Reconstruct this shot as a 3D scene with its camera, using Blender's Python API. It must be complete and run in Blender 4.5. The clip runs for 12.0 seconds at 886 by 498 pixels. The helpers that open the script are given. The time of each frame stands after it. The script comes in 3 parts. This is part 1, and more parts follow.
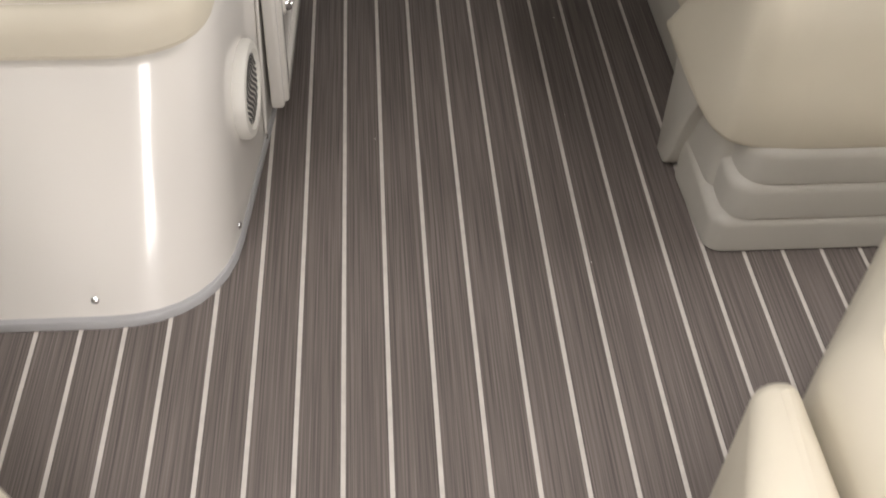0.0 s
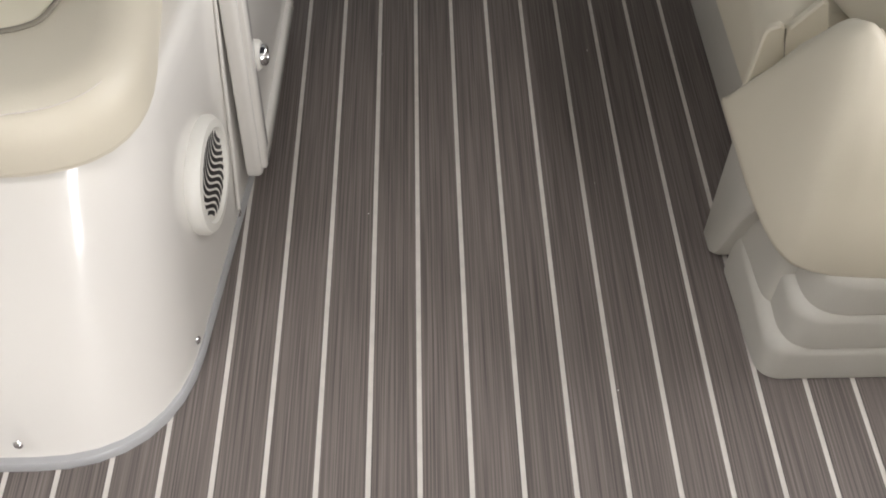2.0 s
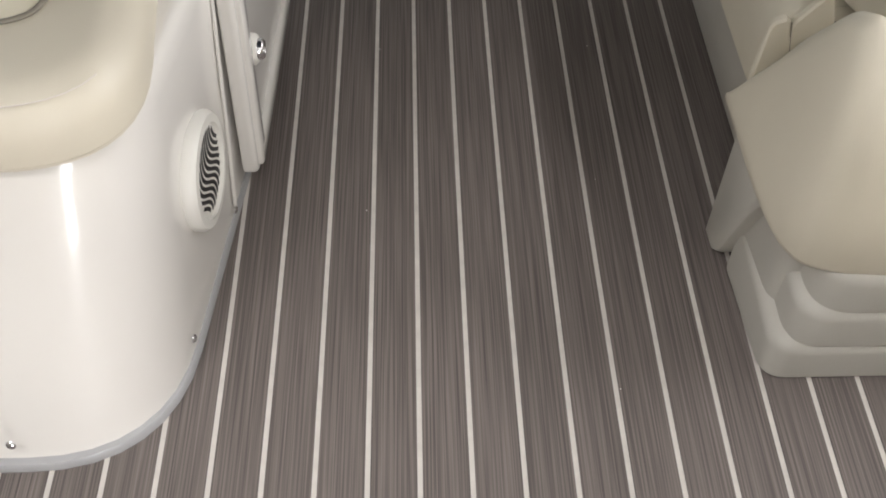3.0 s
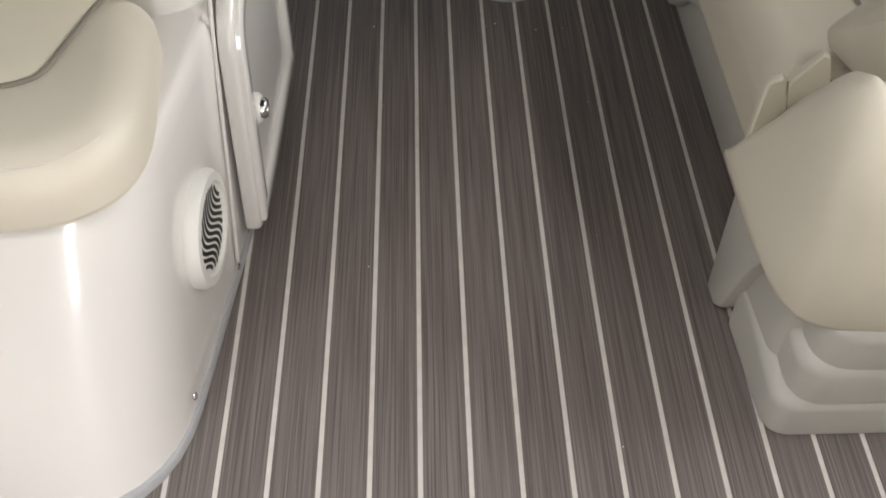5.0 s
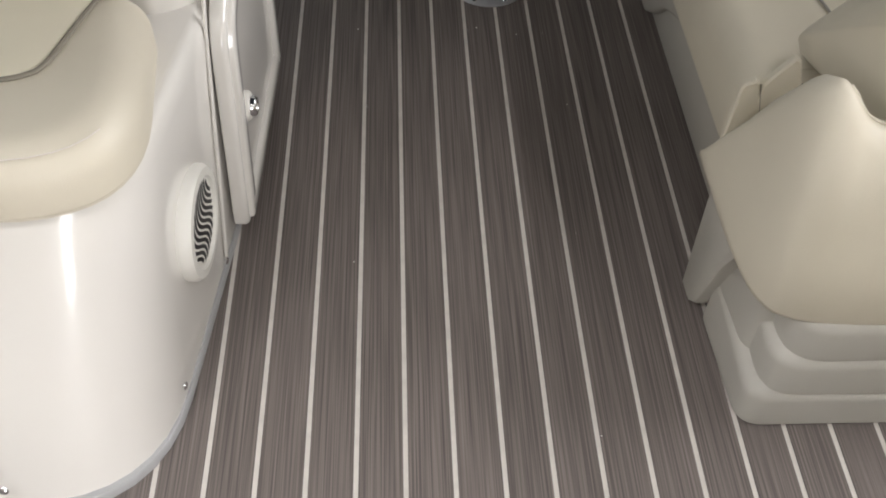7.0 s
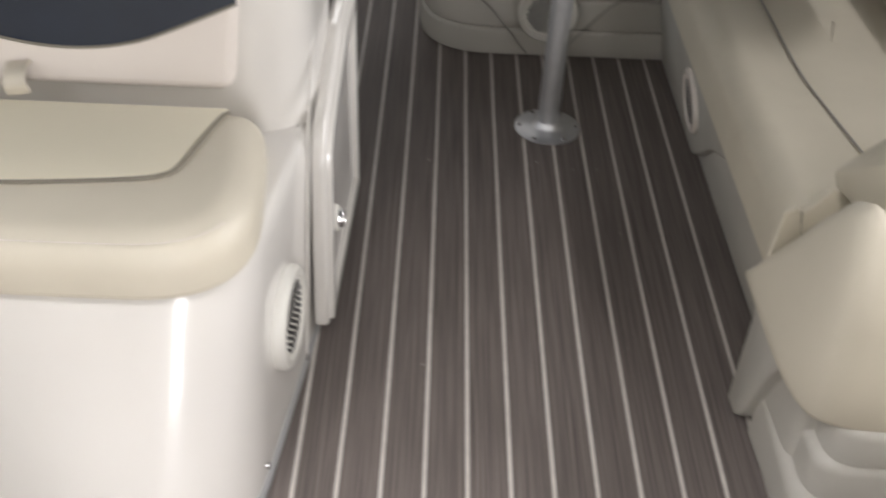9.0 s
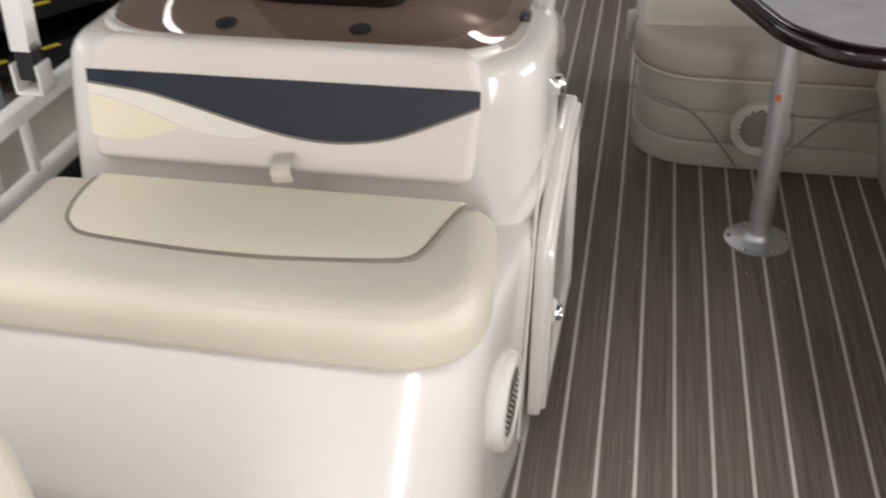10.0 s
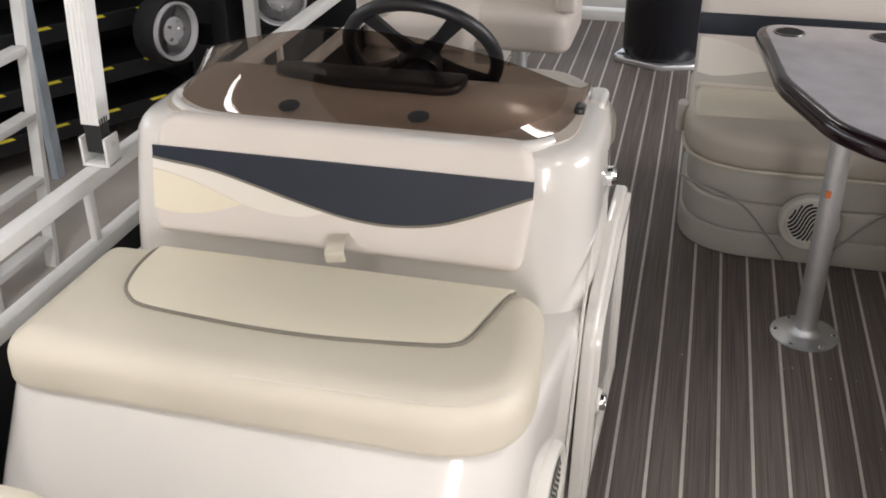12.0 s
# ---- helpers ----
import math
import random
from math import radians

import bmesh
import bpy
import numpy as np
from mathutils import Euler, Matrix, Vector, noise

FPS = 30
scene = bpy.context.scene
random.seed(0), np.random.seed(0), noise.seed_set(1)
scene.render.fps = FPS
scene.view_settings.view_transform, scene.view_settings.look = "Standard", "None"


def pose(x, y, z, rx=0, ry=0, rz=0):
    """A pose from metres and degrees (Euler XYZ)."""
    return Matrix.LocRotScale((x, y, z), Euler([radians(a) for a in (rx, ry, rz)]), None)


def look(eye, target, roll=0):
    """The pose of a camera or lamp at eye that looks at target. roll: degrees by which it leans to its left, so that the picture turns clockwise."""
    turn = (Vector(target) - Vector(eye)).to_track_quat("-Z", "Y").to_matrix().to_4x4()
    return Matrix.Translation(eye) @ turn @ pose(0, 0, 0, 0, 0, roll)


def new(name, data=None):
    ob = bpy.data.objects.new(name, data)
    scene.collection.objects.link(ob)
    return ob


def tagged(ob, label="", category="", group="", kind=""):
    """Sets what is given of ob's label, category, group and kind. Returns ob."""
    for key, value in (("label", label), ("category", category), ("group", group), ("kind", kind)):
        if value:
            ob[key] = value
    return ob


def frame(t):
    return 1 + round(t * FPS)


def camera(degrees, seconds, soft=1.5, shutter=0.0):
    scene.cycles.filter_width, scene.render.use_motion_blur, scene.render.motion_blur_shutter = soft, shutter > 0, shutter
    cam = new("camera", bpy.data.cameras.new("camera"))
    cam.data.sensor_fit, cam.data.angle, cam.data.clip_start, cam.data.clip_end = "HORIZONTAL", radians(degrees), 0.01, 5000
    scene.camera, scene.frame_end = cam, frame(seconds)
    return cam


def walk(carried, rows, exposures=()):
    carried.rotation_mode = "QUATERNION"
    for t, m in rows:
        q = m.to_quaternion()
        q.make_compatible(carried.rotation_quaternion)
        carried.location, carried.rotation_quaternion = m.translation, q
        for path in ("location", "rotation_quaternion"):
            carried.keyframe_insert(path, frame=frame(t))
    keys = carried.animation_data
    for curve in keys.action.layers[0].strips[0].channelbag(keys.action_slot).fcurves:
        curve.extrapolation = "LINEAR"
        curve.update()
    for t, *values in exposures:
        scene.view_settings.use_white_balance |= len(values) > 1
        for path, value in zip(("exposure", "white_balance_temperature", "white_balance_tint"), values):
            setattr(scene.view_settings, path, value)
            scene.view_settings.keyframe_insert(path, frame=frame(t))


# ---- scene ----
cam = camera(47.9, 12.0, soft=1.8, shutter=0.5)
PATH = [
    (0, (-0.084, -0.049, 1.437), (0.037, 1.332, -0.005), 1.8),
    (0.5, (-0.078, 0.147, 1.408), (0.041, 1.51, -0.05), 2.6),
    (1, (-0.051, 0.307, 1.406), (0.041, 1.639, -0.084), 2.3),
    (1.5, (0.004, 0.395, 1.415), (0.044, 1.682, -0.116), 0.7),
    (2, (0.013, 0.422, 1.416), (0.049, 1.69, -0.129), 0.4),
    (2.5, (0.013, 0.432, 1.411), (0.053, 1.694, -0.141), 0.5),
    (3, (0.002, 0.435, 1.396), (0.052, 1.701, -0.151), 0.9),
    (5, (0.013, 0.442, 1.408), (0.049, 1.783, -0.076), 0.2),
    (5.5, (0.01, 0.432, 1.415), (0.056, 1.772, -0.069), 0.5),
    (6, (0.004, 0.422, 1.422), (0.061, 1.76, -0.063), 0.9),
    (6.5, (-0.006, 0.406, 1.426), (0.069, 1.749, -0.055), 1.6),
    (8.5, (-0.017, 0.294, 1.473), (0.095, 1.758, 0.115), 3.3),
    (9, (-0.083, 0.217, 1.496), (-0.06, 1.769, 0.234), 2.7),
    (9.5, (-0.141, 0.168, 1.512), (-0.309, 1.778, 0.337), 0.6),
    (10, (-0.157, 0.105, 1.521), (-0.5, 1.753, 0.441), -1.4),
    (10.5, (-0.166, 0.084, 1.544), (-0.594, 1.748, 0.52), -1.5),
    (11, (-0.166, 0.085, 1.547), (-0.606, 1.773, 0.568), -1.1),
    (11.5, (-0.169, 0.089, 1.549), (-0.608, 1.789, 0.593), -0.6),
    (12, (-0.175, 0.094, 1.561), (-0.608, 1.795, 0.601), -0.3),
]
EXPOSURES = [(0, -0.42, 6800, 12), (1.0, -0.2, 6500, 10), (6.5, -0.2, 6500, 10), (8.3, -0.17, 6400, 9), (9.2, -0.15, 6480, 12), (10.5, -0.15, 6550, 13), (12, -0.1, 6600, 13)]
walk(cam, [(t, look(eye, target, roll)) for t, eye, target, roll in PATH], EXPOSURES)

# ---- world, light, exposure ----
world = bpy.data.worlds.new("sky")
scene.world = world
world.use_nodes = True
wn = world.node_tree
sky = wn.nodes.new("ShaderNodeTexSky")
sky.sky_type = "NISHITA"
sky.sun_disc = False
sky.sun_elevation, sky.sun_rotation = radians(40), radians(200)
wn.links.new(sky.outputs[0], wn.nodes["Background"].inputs[0])
wn.nodes["Background"].inputs[1].default_value = 0.1


def area(name, x, y, z, target, sx, sy, watts, color):
    lamp = bpy.data.lights.new(name, "AREA")
    lamp.shape, lamp.size, lamp.size_y, lamp.energy, lamp.color = "RECTANGLE", sx, sy, watts, color
    ob = new(name, lamp)
    ob.matrix_world = look((x, y, z), target)
    return ob


DAY, TUBE, NORTH = (0.985, 0.968, 0.985), (0.99, 0.965, 0.955), (0.9, 0.96, 1.0)
area("door_daylight", 1.9, -6.9, 1.1, (-0.3, 1.6, 0.4), 1.5, 3.6, 300, DAY)
# The skylight is assumed, out of view; it lights the near deck from above.
area("skylight", -0.9, -0.1, 3.99, (-0.9, -0.1, 0), 2.6, 1.6, 355, DAY)
# Added fill from the east: brightens the console side and bench tops.
area("added_east_daylight", 6.9, 2.5, 2.4, (0.5, 2.5, 0.4), 5.0, 1.8, 440, DAY)
# Lamp added in an assumed north opening, to brighten the far deck.
area("added_north_daylight", -1.0, 13.9, 1.4, (-0.6, 4.0, 0.3), 6.0, 3.6, 130, NORTH)
area("window_daylight", -6.9, 3.0, 2.6, (0.0, 2.5, 0.3), 6.0, 1.6, 100, NORTH)
# Unseen fill tubes, placed and powered by how bright each area should be.
for lx, ly, watts in ((-3.5, 4.5, 15), (3.0, 2.5, 57), (-0.8, 6.8, 20), (-0.9, -1.9, 15), (-3.2, -2.5, 80), (2.6, -2.6, 48)):
    area("tube_light", lx, ly, 3.93, (lx, ly, 0), 0.16, 2.4, watts, TUBE)

# ---- materials ----


def material(name, color, rough=0.5, metal=0.0, coat=0.0):
    m = bpy.data.materials.new(name)
    m.use_nodes = True
    b = m.node_tree.nodes["Principled BSDF"]
    b.inputs["Base Color"].default_value = (*color, 1)
    b.inputs["Roughness"].default_value = rough
    b.inputs["Metallic"].default_value = metal
    b.inputs["Coat Weight"].default_value = coat
    b.inputs["Coat Roughness"].default_value = 0.09
    return m, m.node_tree, b


def vary(tree, bsdf, color, amount, scale, detail=4.0, stretch=(1, 1, 1), socket="Base Color", offset=False):
    """Mixes a base colour with a lighter and a darker tone by noise in object space."""
    n = tree.nodes
    tc = n.new("ShaderNodeTexCoord")
    mp = n.new("ShaderNodeMapping")
    mp.inputs["Scale"].default_value = stretch
    tree.links.new(tc.outputs["Object"], mp.inputs["Vector"])
    if offset:
        info = n.new("ShaderNodeObjectInfo")
        comb = n.new("ShaderNodeMath")
        comb.operation = "MULTIPLY"
        comb.inputs[1].default_value = 37.0
        tree.links.new(info.outputs["Random"], comb.inputs[0])
        tree.links.new(comb.outputs[0], mp.inputs["Location"])
    no = n.new("ShaderNodeTexNoise")
    no.inputs["Scale"].default_value = scale
    no.inputs["Detail"].default_value = detail
    tree.links.new(mp.outputs[0], no.inputs["Vector"])
    ramp = n.new("ShaderNodeValToRGB")
    lo = [max(0, c * (1 - amount)) for c in color]
    hi = [min(1, c * (1 + amount)) for c in color]
    ramp.color_ramp.elements[0].position, ramp.color_ramp.elements[0].color = 0.3, (*lo, 1)
    ramp.color_ramp.elements[1].position, ramp.color_ramp.elements[1].color = 0.7, (*hi, 1)
    tree.links.new(no.outputs["Fac"], ramp.inputs[0])
    tree.links.new(ramp.outputs[0], bsdf.inputs[socket])
    return no, mp


def bumped(tree, bsdf, scale, strength, distance=0.002, detail=3.0, soft=False):
    n = tree.nodes
    tc = n.new("ShaderNodeTexCoord")
    no = n.new("ShaderNodeTexNoise")
    no.inputs["Scale"].default_value, no.inputs["Detail"].default_value = scale, detail
    bp = n.new("ShaderNodeBump")
    bp.inputs["Strength"].default_value, bp.inputs["Distance"].default_value = strength, distance
    tree.links.new(tc.outputs["Object"], no.inputs["Vector"])
    tree.links.new(no.outputs["Fac"], bp.inputs["Height"])
    if soft:
        slow = n.new("ShaderNodeTexNoise")
        slow.inputs["Scale"].default_value, slow.inputs["Detail"].default_value = 7.0, 2.0
        low_bump = n.new("ShaderNodeBump")
        low_bump.inputs["Strength"].default_value, low_bump.inputs["Distance"].default_value = 0.35, 0.012
        tree.links.new(tc.outputs["Object"], slow.inputs["Vector"])
        tree.links.new(slow.outputs["Fac"], low_bump.inputs["Height"])
        tree.links.new(low_bump.outputs[0], bp.inputs["Normal"])
    tree.links.new(bp.outputs[0], bsdf.inputs["Normal"])


def simple(name, color, rough=0.5, metal=0.0, coat=0.0, amount=0.06, scale=6.0, grain=0.0, grain_scale=400):
    m, t, b = material(name, color, rough, metal, coat)
    vary(t, b, color, amount, scale)
    if grain:
        bumped(t, b, grain_scale, grain, soft=grain_scale == 700)
    return m


GEL = simple("gelcoat", (0.718, 0.69, 0.643), 0.3, coat=1.0, amount=0.02, scale=3)
GEL_TRIM = simple("gelcoat_trim", (0.4, 0.4, 0.4), 0.35, coat=0.3, amount=0.03)
VINYL = simple("cream_vinyl", (0.645, 0.593, 0.48), 0.42, amount=0.03, scale=5, grain=0.25, grain_scale=700)
VINYL_L = simple("pale_vinyl", (0.8, 0.74, 0.58), 0.42, amount=0.02, scale=5, grain=0.25, grain_scale=700)
VINYL_W = simple("white_vinyl", (0.8, 0.76, 0.68), 0.42, amount=0.02, scale=5, grain=0.25, grain_scale=700)
VINYL_P = simple("panel_vinyl", (0.72, 0.66, 0.6), 0.42, amount=0.02, scale=5, grain=0.25, grain_scale=700)
VINYL_T = simple("taupe_vinyl", (0.5, 0.45, 0.38), 0.45, amount=0.04, scale=5, grain=0.25, grain_scale=700)
VINYL_G = simple("grey_vinyl", (0.5, 0.48, 0.43), 0.48, amount=0.04, scale=5, grain=0.25, grain_scale=700)
SEAM = simple("dark_seam", (0.32, 0.3, 0.27), 0.5)
NAVY = simple("navy_vinyl", (0.012, 0.018, 0.032), 0.36, amount=0.15, scale=8, grain=0.3, grain_scale=600)
PIPING = simple("piping", (0.2, 0.18, 0.14), 0.5)
WELT = simple("welt", (0.62, 0.57, 0.47), 0.45)
PLASTIC = simple("white_plastic", (0.78, 0.76, 0.7), 0.35, amount=0.02)
DARK = simple("dark_plastic", (0.012, 0.012, 0.014), 0.4, amount=0.2)
BLACK = simple("black_metal", (0.004, 0.0045, 0.006), 0.55, amount=0.25)
ALU = simple("aluminium", (0.76, 0.77, 0.79), 0.42, metal=0.9, amount=0.05, scale=20)
ALU_W = simple("white_aluminium", (0.7, 0.7, 0.68), 0.4, amount=0.05, scale=9)
CHROME = simple("chrome", (0.85, 0.85, 0.87), 0.08, metal=1.0, amount=0.02)
TABLE = simple("table_laminate", (0.4, 0.38, 0.41), 0.2, coat=0.7, amount=0.1, scale=10)
MAROON = simple("maroon_edge", (0.012, 0.004, 0.006), 0.16, coat=0.4, amount=0.2)
TAN = simple("tan_gelcoat", (0.55, 0.48, 0.4), 0.3, coat=0.5, amount=0.04)
YELLOW = simple("yellow_tape", (0.8, 0.68, 0.05), 0.5)
ORANGE = simple("orange_label", (0.7, 0.2, 0.05), 0.5)
CONCRETE = simple("concrete", (0.4, 0.37, 0.33), 0.7, amount=0.2, scale=1.5, grain=0.3, grain_scale=60)
WALL = simple("painted_wall", (0.6, 0.6, 0.58), 0.7, amount=0.05, scale=1.2)
RUST = simple("red_brown_paint", (0.16, 0.07, 0.05), 0.6, amount=0.25)
BLUE = simple("pale_blue_paint", (0.5, 0.58, 0.66), 0.5, amount=0.15)
RIM = simple("silver_paint", (0.62, 0.62, 0.64), 0.3, metal=0.15, coat=0.4, amount=0.05)
# Tyre rubber; also the black disc that paints shade into the cup holders.
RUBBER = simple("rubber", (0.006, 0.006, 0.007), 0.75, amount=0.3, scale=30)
STRIPE = simple("pale_stripe", (0.64, 0.6, 0.55), 0.55, amount=0.08, scale=30)

PLANK, pt, pb = material("plank_vinyl", (0.13, 0.11, 0.1), 0.62)
pb.inputs["Specular IOR Level"].default_value = 0.3
vary(pt, pb, (0.156, 0.133, 0.121), 0.44, 1.0, 7.0, (420, 3.2, 1), offset=True)
bumped(pt, pb, 300, 0.12)

GLASS, gt, gb = material("tinted_acrylic", (0.37, 0.3, 0.255), 0.02)
gb.inputs["Transmission Weight"].default_value = 1.0
gb.inputs["IOR"].default_value = 1.48

# ---- mesh helpers ----


def mesh_of(name, bm, mat, smooth=True, angle=40):
    bmesh.ops.recalc_face_normals(bm, faces=bm.faces)
    me = bpy.data.meshes.new(name)
    bm.to_mesh(me)
    bm.free()
    me.materials.append(mat)
    if smooth:
        me.shade_smooth()
        me.set_sharp_from_angle(angle=radians(angle))
    return me


def part(name, bm, mat, parent=None, label="", smooth=True, angle=40):
    ob = new(name, mesh_of(name, bm, mat, smooth, angle))
    ob.parent = parent
    return tagged(ob, label)


def thing(name, label, category, x=0, y=0, z=0, group="", kind=""):
    ob = new(name)
    ob.location = (x, y, z)
    ob.empty_display_size = 0.1
    return tagged(ob, label, category, group, kind)


def shift(bm, x, y, z):
    bmesh.ops.translate(bm, vec=(x, y, z), verts=bm.verts)
    return bm


def box(x0, x1, y0, y1, z0, z1, bevel=0.0, seg=2):
    bm = bmesh.new()
    bmesh.ops.create_cube(bm, size=1)
    for v in bm.verts:
        v.co = ((x0 + x1) / 2 + v.co.x * (x1 - x0), (y0 + y1) / 2 + v.co.y * (y1 - y0), (z0 + z1) / 2 + v.co.z * (z1 - z0))
    if bevel:
        bmesh.ops.bevel(bm, geom=bm.edges[:], offset=bevel, segments=seg, affect="EDGES", profile=0.5)
    return bm


def skin(rings, caps=True, closed=True):
    """Joins rings of equally many points into one skin."""
    bm = bmesh.new()
    vs = [[bm.verts.new(p) for p in r] for r in rings]
    n = len(vs[0])
    for a, b in zip(vs, vs[1:]):
        for i in range(n if closed else n - 1):
            j = (i + 1) % n
            bm.faces.new((a[i], a[j], b[j], b[i]))
    if caps and closed:
        bm.faces.new(vs[0][::-1])
        bm.faces.new(vs[-1])
    return bm


def corner_loop(corners, seg=6):
    """A closed 2D outline from (x, y, radius) corners, each rounded by its radius."""
    out, n = [], len(corners)
    for i, (x, y, r) in enumerate(corners):
        p, a, b = Vector((x, y)), Vector(corners[i - 1][:2]), Vector(corners[(i + 1) % n][:2])
        if r <= 0:
            out.append((x, y))
            continue
        u, w = (a - p).normalized(), (b - p).normalized()
        half = u.angle(w) / 2
        d = min(r / math.tan(half), (a - p).length * 0.49, (b - p).length * 0.49)
        s, e = p + u * d, p + w * d
        for k in range(seg + 1):
            t = k / seg
            q = s * (1 - t) ** 2 + p * 2 * t * (1 - t) + e * t ** 2
            out.append((q.x, q.y))
    return out


def inset(loop, d):
    """Moves a 2D outline inwards by d (anticlockwise outline)."""
    n, out = len(loop), []
    for i in range(n):
        a, p, b = Vector(loop[i - 1]), Vector(loop[i]), Vector(loop[(i + 1) % n])
        u, w = (p - a), (b - p)
        m = (u.normalized() if u.length > 1e-6 else Vector((0, 0))) + (w.normalized() if w.length > 1e-6 else Vector((0, 0)))
        m = m.normalized() if m.length else Vector((1, 0))
        out.append((p.x - m.y * d, p.y + m.x * d))
    return out


def pad(loop, z0, z1, r, crown=0.0, rb=None, steps=5):
    """A stuffed pad: outline, bottom, top, radius of its upper edge, and how far its top swells."""
    rb = r * 0.5 if rb is None else rb
    rings = []
    for k in range(steps + 1):
        a = math.pi / 2 * (1 - k / steps)
        rings.append([(x, y, z0 + rb * (1 - math.cos(math.pi / 2 - a))) for x, y in inset(loop, rb * (1 - math.cos(a)))])
    for k in range(steps + 1):
        a = math.pi / 2 * k / steps
        rings.append([(x, y, z1 - r + r * math.sin(a)) for x, y in inset(loop, r * (1 - math.cos(a)))])
    top = [Vector(p) for p in rings[-1]]
    c = sum(top, Vector()) / len(top)
    for s in (0.8, 0.55, 0.3, 0.08):
        rings.append([tuple(c + (p - c) * s + Vector((0, 0, crown * (1 - s * s)))) for p in top])
    return skin(rings)


def turn(bm, m):
    bmesh.ops.transform(bm, matrix=m, verts=bm.verts)
    return bm


def tube(points, r, sides=10, closed=False):
    """A round bar along points."""
    pts = [Vector(p) for p in points]
    n, rings, ref = len(pts), [], None
    for i, p in enumerate(pts):
        a = pts[i - 1] if (i or closed) else p
        b = pts[(i + 1) % n] if (i < n - 1 or closed) else p
        d = (b - a).normalized()
        if ref is None:
            ref = d.orthogonal().normalized()
        ref = (ref - d * ref.dot(d)).normalized()
        q = d.cross(ref)
        rings.append([p + (ref * math.cos(t) + q * math.sin(t)) * r for t in (2 * math.pi * k / sides for k in range(sides))])
    if closed:
        rings.append(rings[0])
    return skin(rings, caps=not closed)


def lathe(profile, sides=32):
    """A turned form from (radius, height) pairs about z."""
    return skin([[(r * math.cos(a), r * math.sin(a), z) for a in (2 * math.pi * k / sides for k in range(sides))] for r, z in profile])


def smooth_curve(pts, n=8):
    """Points along a Catmull-Rom curve through pts."""
    p = [Vector(q) for q in pts]
    p = [p[0] * 2 - p[1], *p, p[-1] * 2 - p[-2]]
    out = []
    for i in range(1, len(p) - 2):
        for k in range(n):
            t = k / n
            out.append(0.5 * (2 * p[i] + (p[i + 1] - p[i - 1]) * t + (2 * p[i - 1] - 5 * p[i] + 4 * p[i + 1] - p[i + 2]) * t * t
                              + (3 * p[i] - p[i - 1] - 3 * p[i + 1] + p[i + 2]) * t ** 3))
    return out + [p[-2]]


def screw(parent, x, y, z, m):
    bm = lathe([(0.0075, 0), (0.0075, 0.002), (0.005, 0.0045), (0.001, 0.005)], 12)
    turn(bm, m)
    return part("screw", shift(bm, x, y, z), CHROME, parent, "small chrome screw")


def speaker(parent, r, m, mat=PLASTIC, label="white round speaker cover with wavy slots"):
    """A round speaker cover with wavy slots, facing +z before m."""
    rim = part("speaker_cover", turn(lathe([(r, -0.004), (r, 0.012), (r * 0.94, 0.02), (r * 0.8, 0.021), (r * 0.76, 0.016), (0.001, 0.016)], 40), m), mat, parent, label)
    for k in range(-6, 7):
        v = k / 6.5 * r * 0.86
        side = []
        for i in range(25):
            u = -r * 0.72 + 1.44 * r * i / 24
            q = v + 0.2 * r * math.sin(u / r * 3.9 + 0.5)
            if u * u + q * q < (r * 0.71) ** 2:
                side.append((u, q))
        if len(side) < 4:
            continue
        w = r * 0.04
        bm = skin([[(u, q - w, 0.0155), (u, q + w, 0.0155), (u, q + w, 0.0166), (u, q - w, 0.0166)] for u, q in side])
        part("slot", turn(bm, m), DARK, rim)
    return rim


# ---- showroom shell ----
ZG = -0.75
tagged(part("ground", box(-7, 7, -7, 14, ZG - 0.1, ZG), CONCRETE, smooth=False), "dusty grey concrete showroom floor", "floor", kind="structure")
roof = bmesh.new()
for x0, x1, y0, y1 in ((-7.2, -2.2, -7.2, 14.2), (0.4, 7.2, -7.2, 14.2), (-2.2, 0.4, -7.2, -0.9), (-2.2, 0.4, 0.7, 14.2)):
    vs = [roof.verts.new(p) for p in ((x0, y0, 4.0), (x1, y0, 4.0), (x1, y1, 4.0), (x0, y1, 4.0), (x0, y0, 4.2), (x1, y0, 4.2), (x1, y1, 4.2), (x0, y1, 4.2))]
    for f in ((0, 1, 2, 3), (4, 5, 6, 7), (0, 1, 5, 4), (1, 2, 6, 5), (2, 3, 7, 6), (3, 0, 4, 7)):
        roof.faces.new([vs[k] for k in f])
tagged(part("ceiling", roof, WALL, smooth=False), "pale painted showroom ceiling with a skylight opening", "ceiling", kind="structure")


def wall_with_hole(name, along, a0, a1, t0, t1, h0, h1, z0, z1):
    bm = bmesh.new()
    for p0, p1, q0, q1 in ((a0, h0, ZG - 0.1, 4.0), (h1, a1, ZG - 0.1, 4.0), (h0, h1, ZG - 0.1, z0), (h0, h1, z1, 4.0)):
        if q1 - q0 < 0.02:
            continue
        b = box(p0, p1, t0, t1, q0, q1) if along == "x" else box(t0, t1, p0, p1, q0, q1)
        me = bpy.data.meshes.new("piece")
        b.to_mesh(me)
        b.free()
        bm.from_mesh(me)
        bpy.data.meshes.remove(me)
    return tagged(part(name, bm, WALL, smooth=False), "pale painted showroom wall with an opening", "wall", kind="structure")


wall_with_hole("wall_south", "x", -7, 7, -7.2, -7, 1.1, 2.7, ZG - 0.1, 2.9)
# North and east openings are assumed, cut to hold the added lamps.
wall_with_hole("wall_north", "x", -7, 7, 14, 14.2, -4, 2, ZG - 0.1, 3.2)
wall_with_hole("wall_east", "y", -7.2, 14.2, 7, 7.2, 0, 5, 1.5, 3.3)
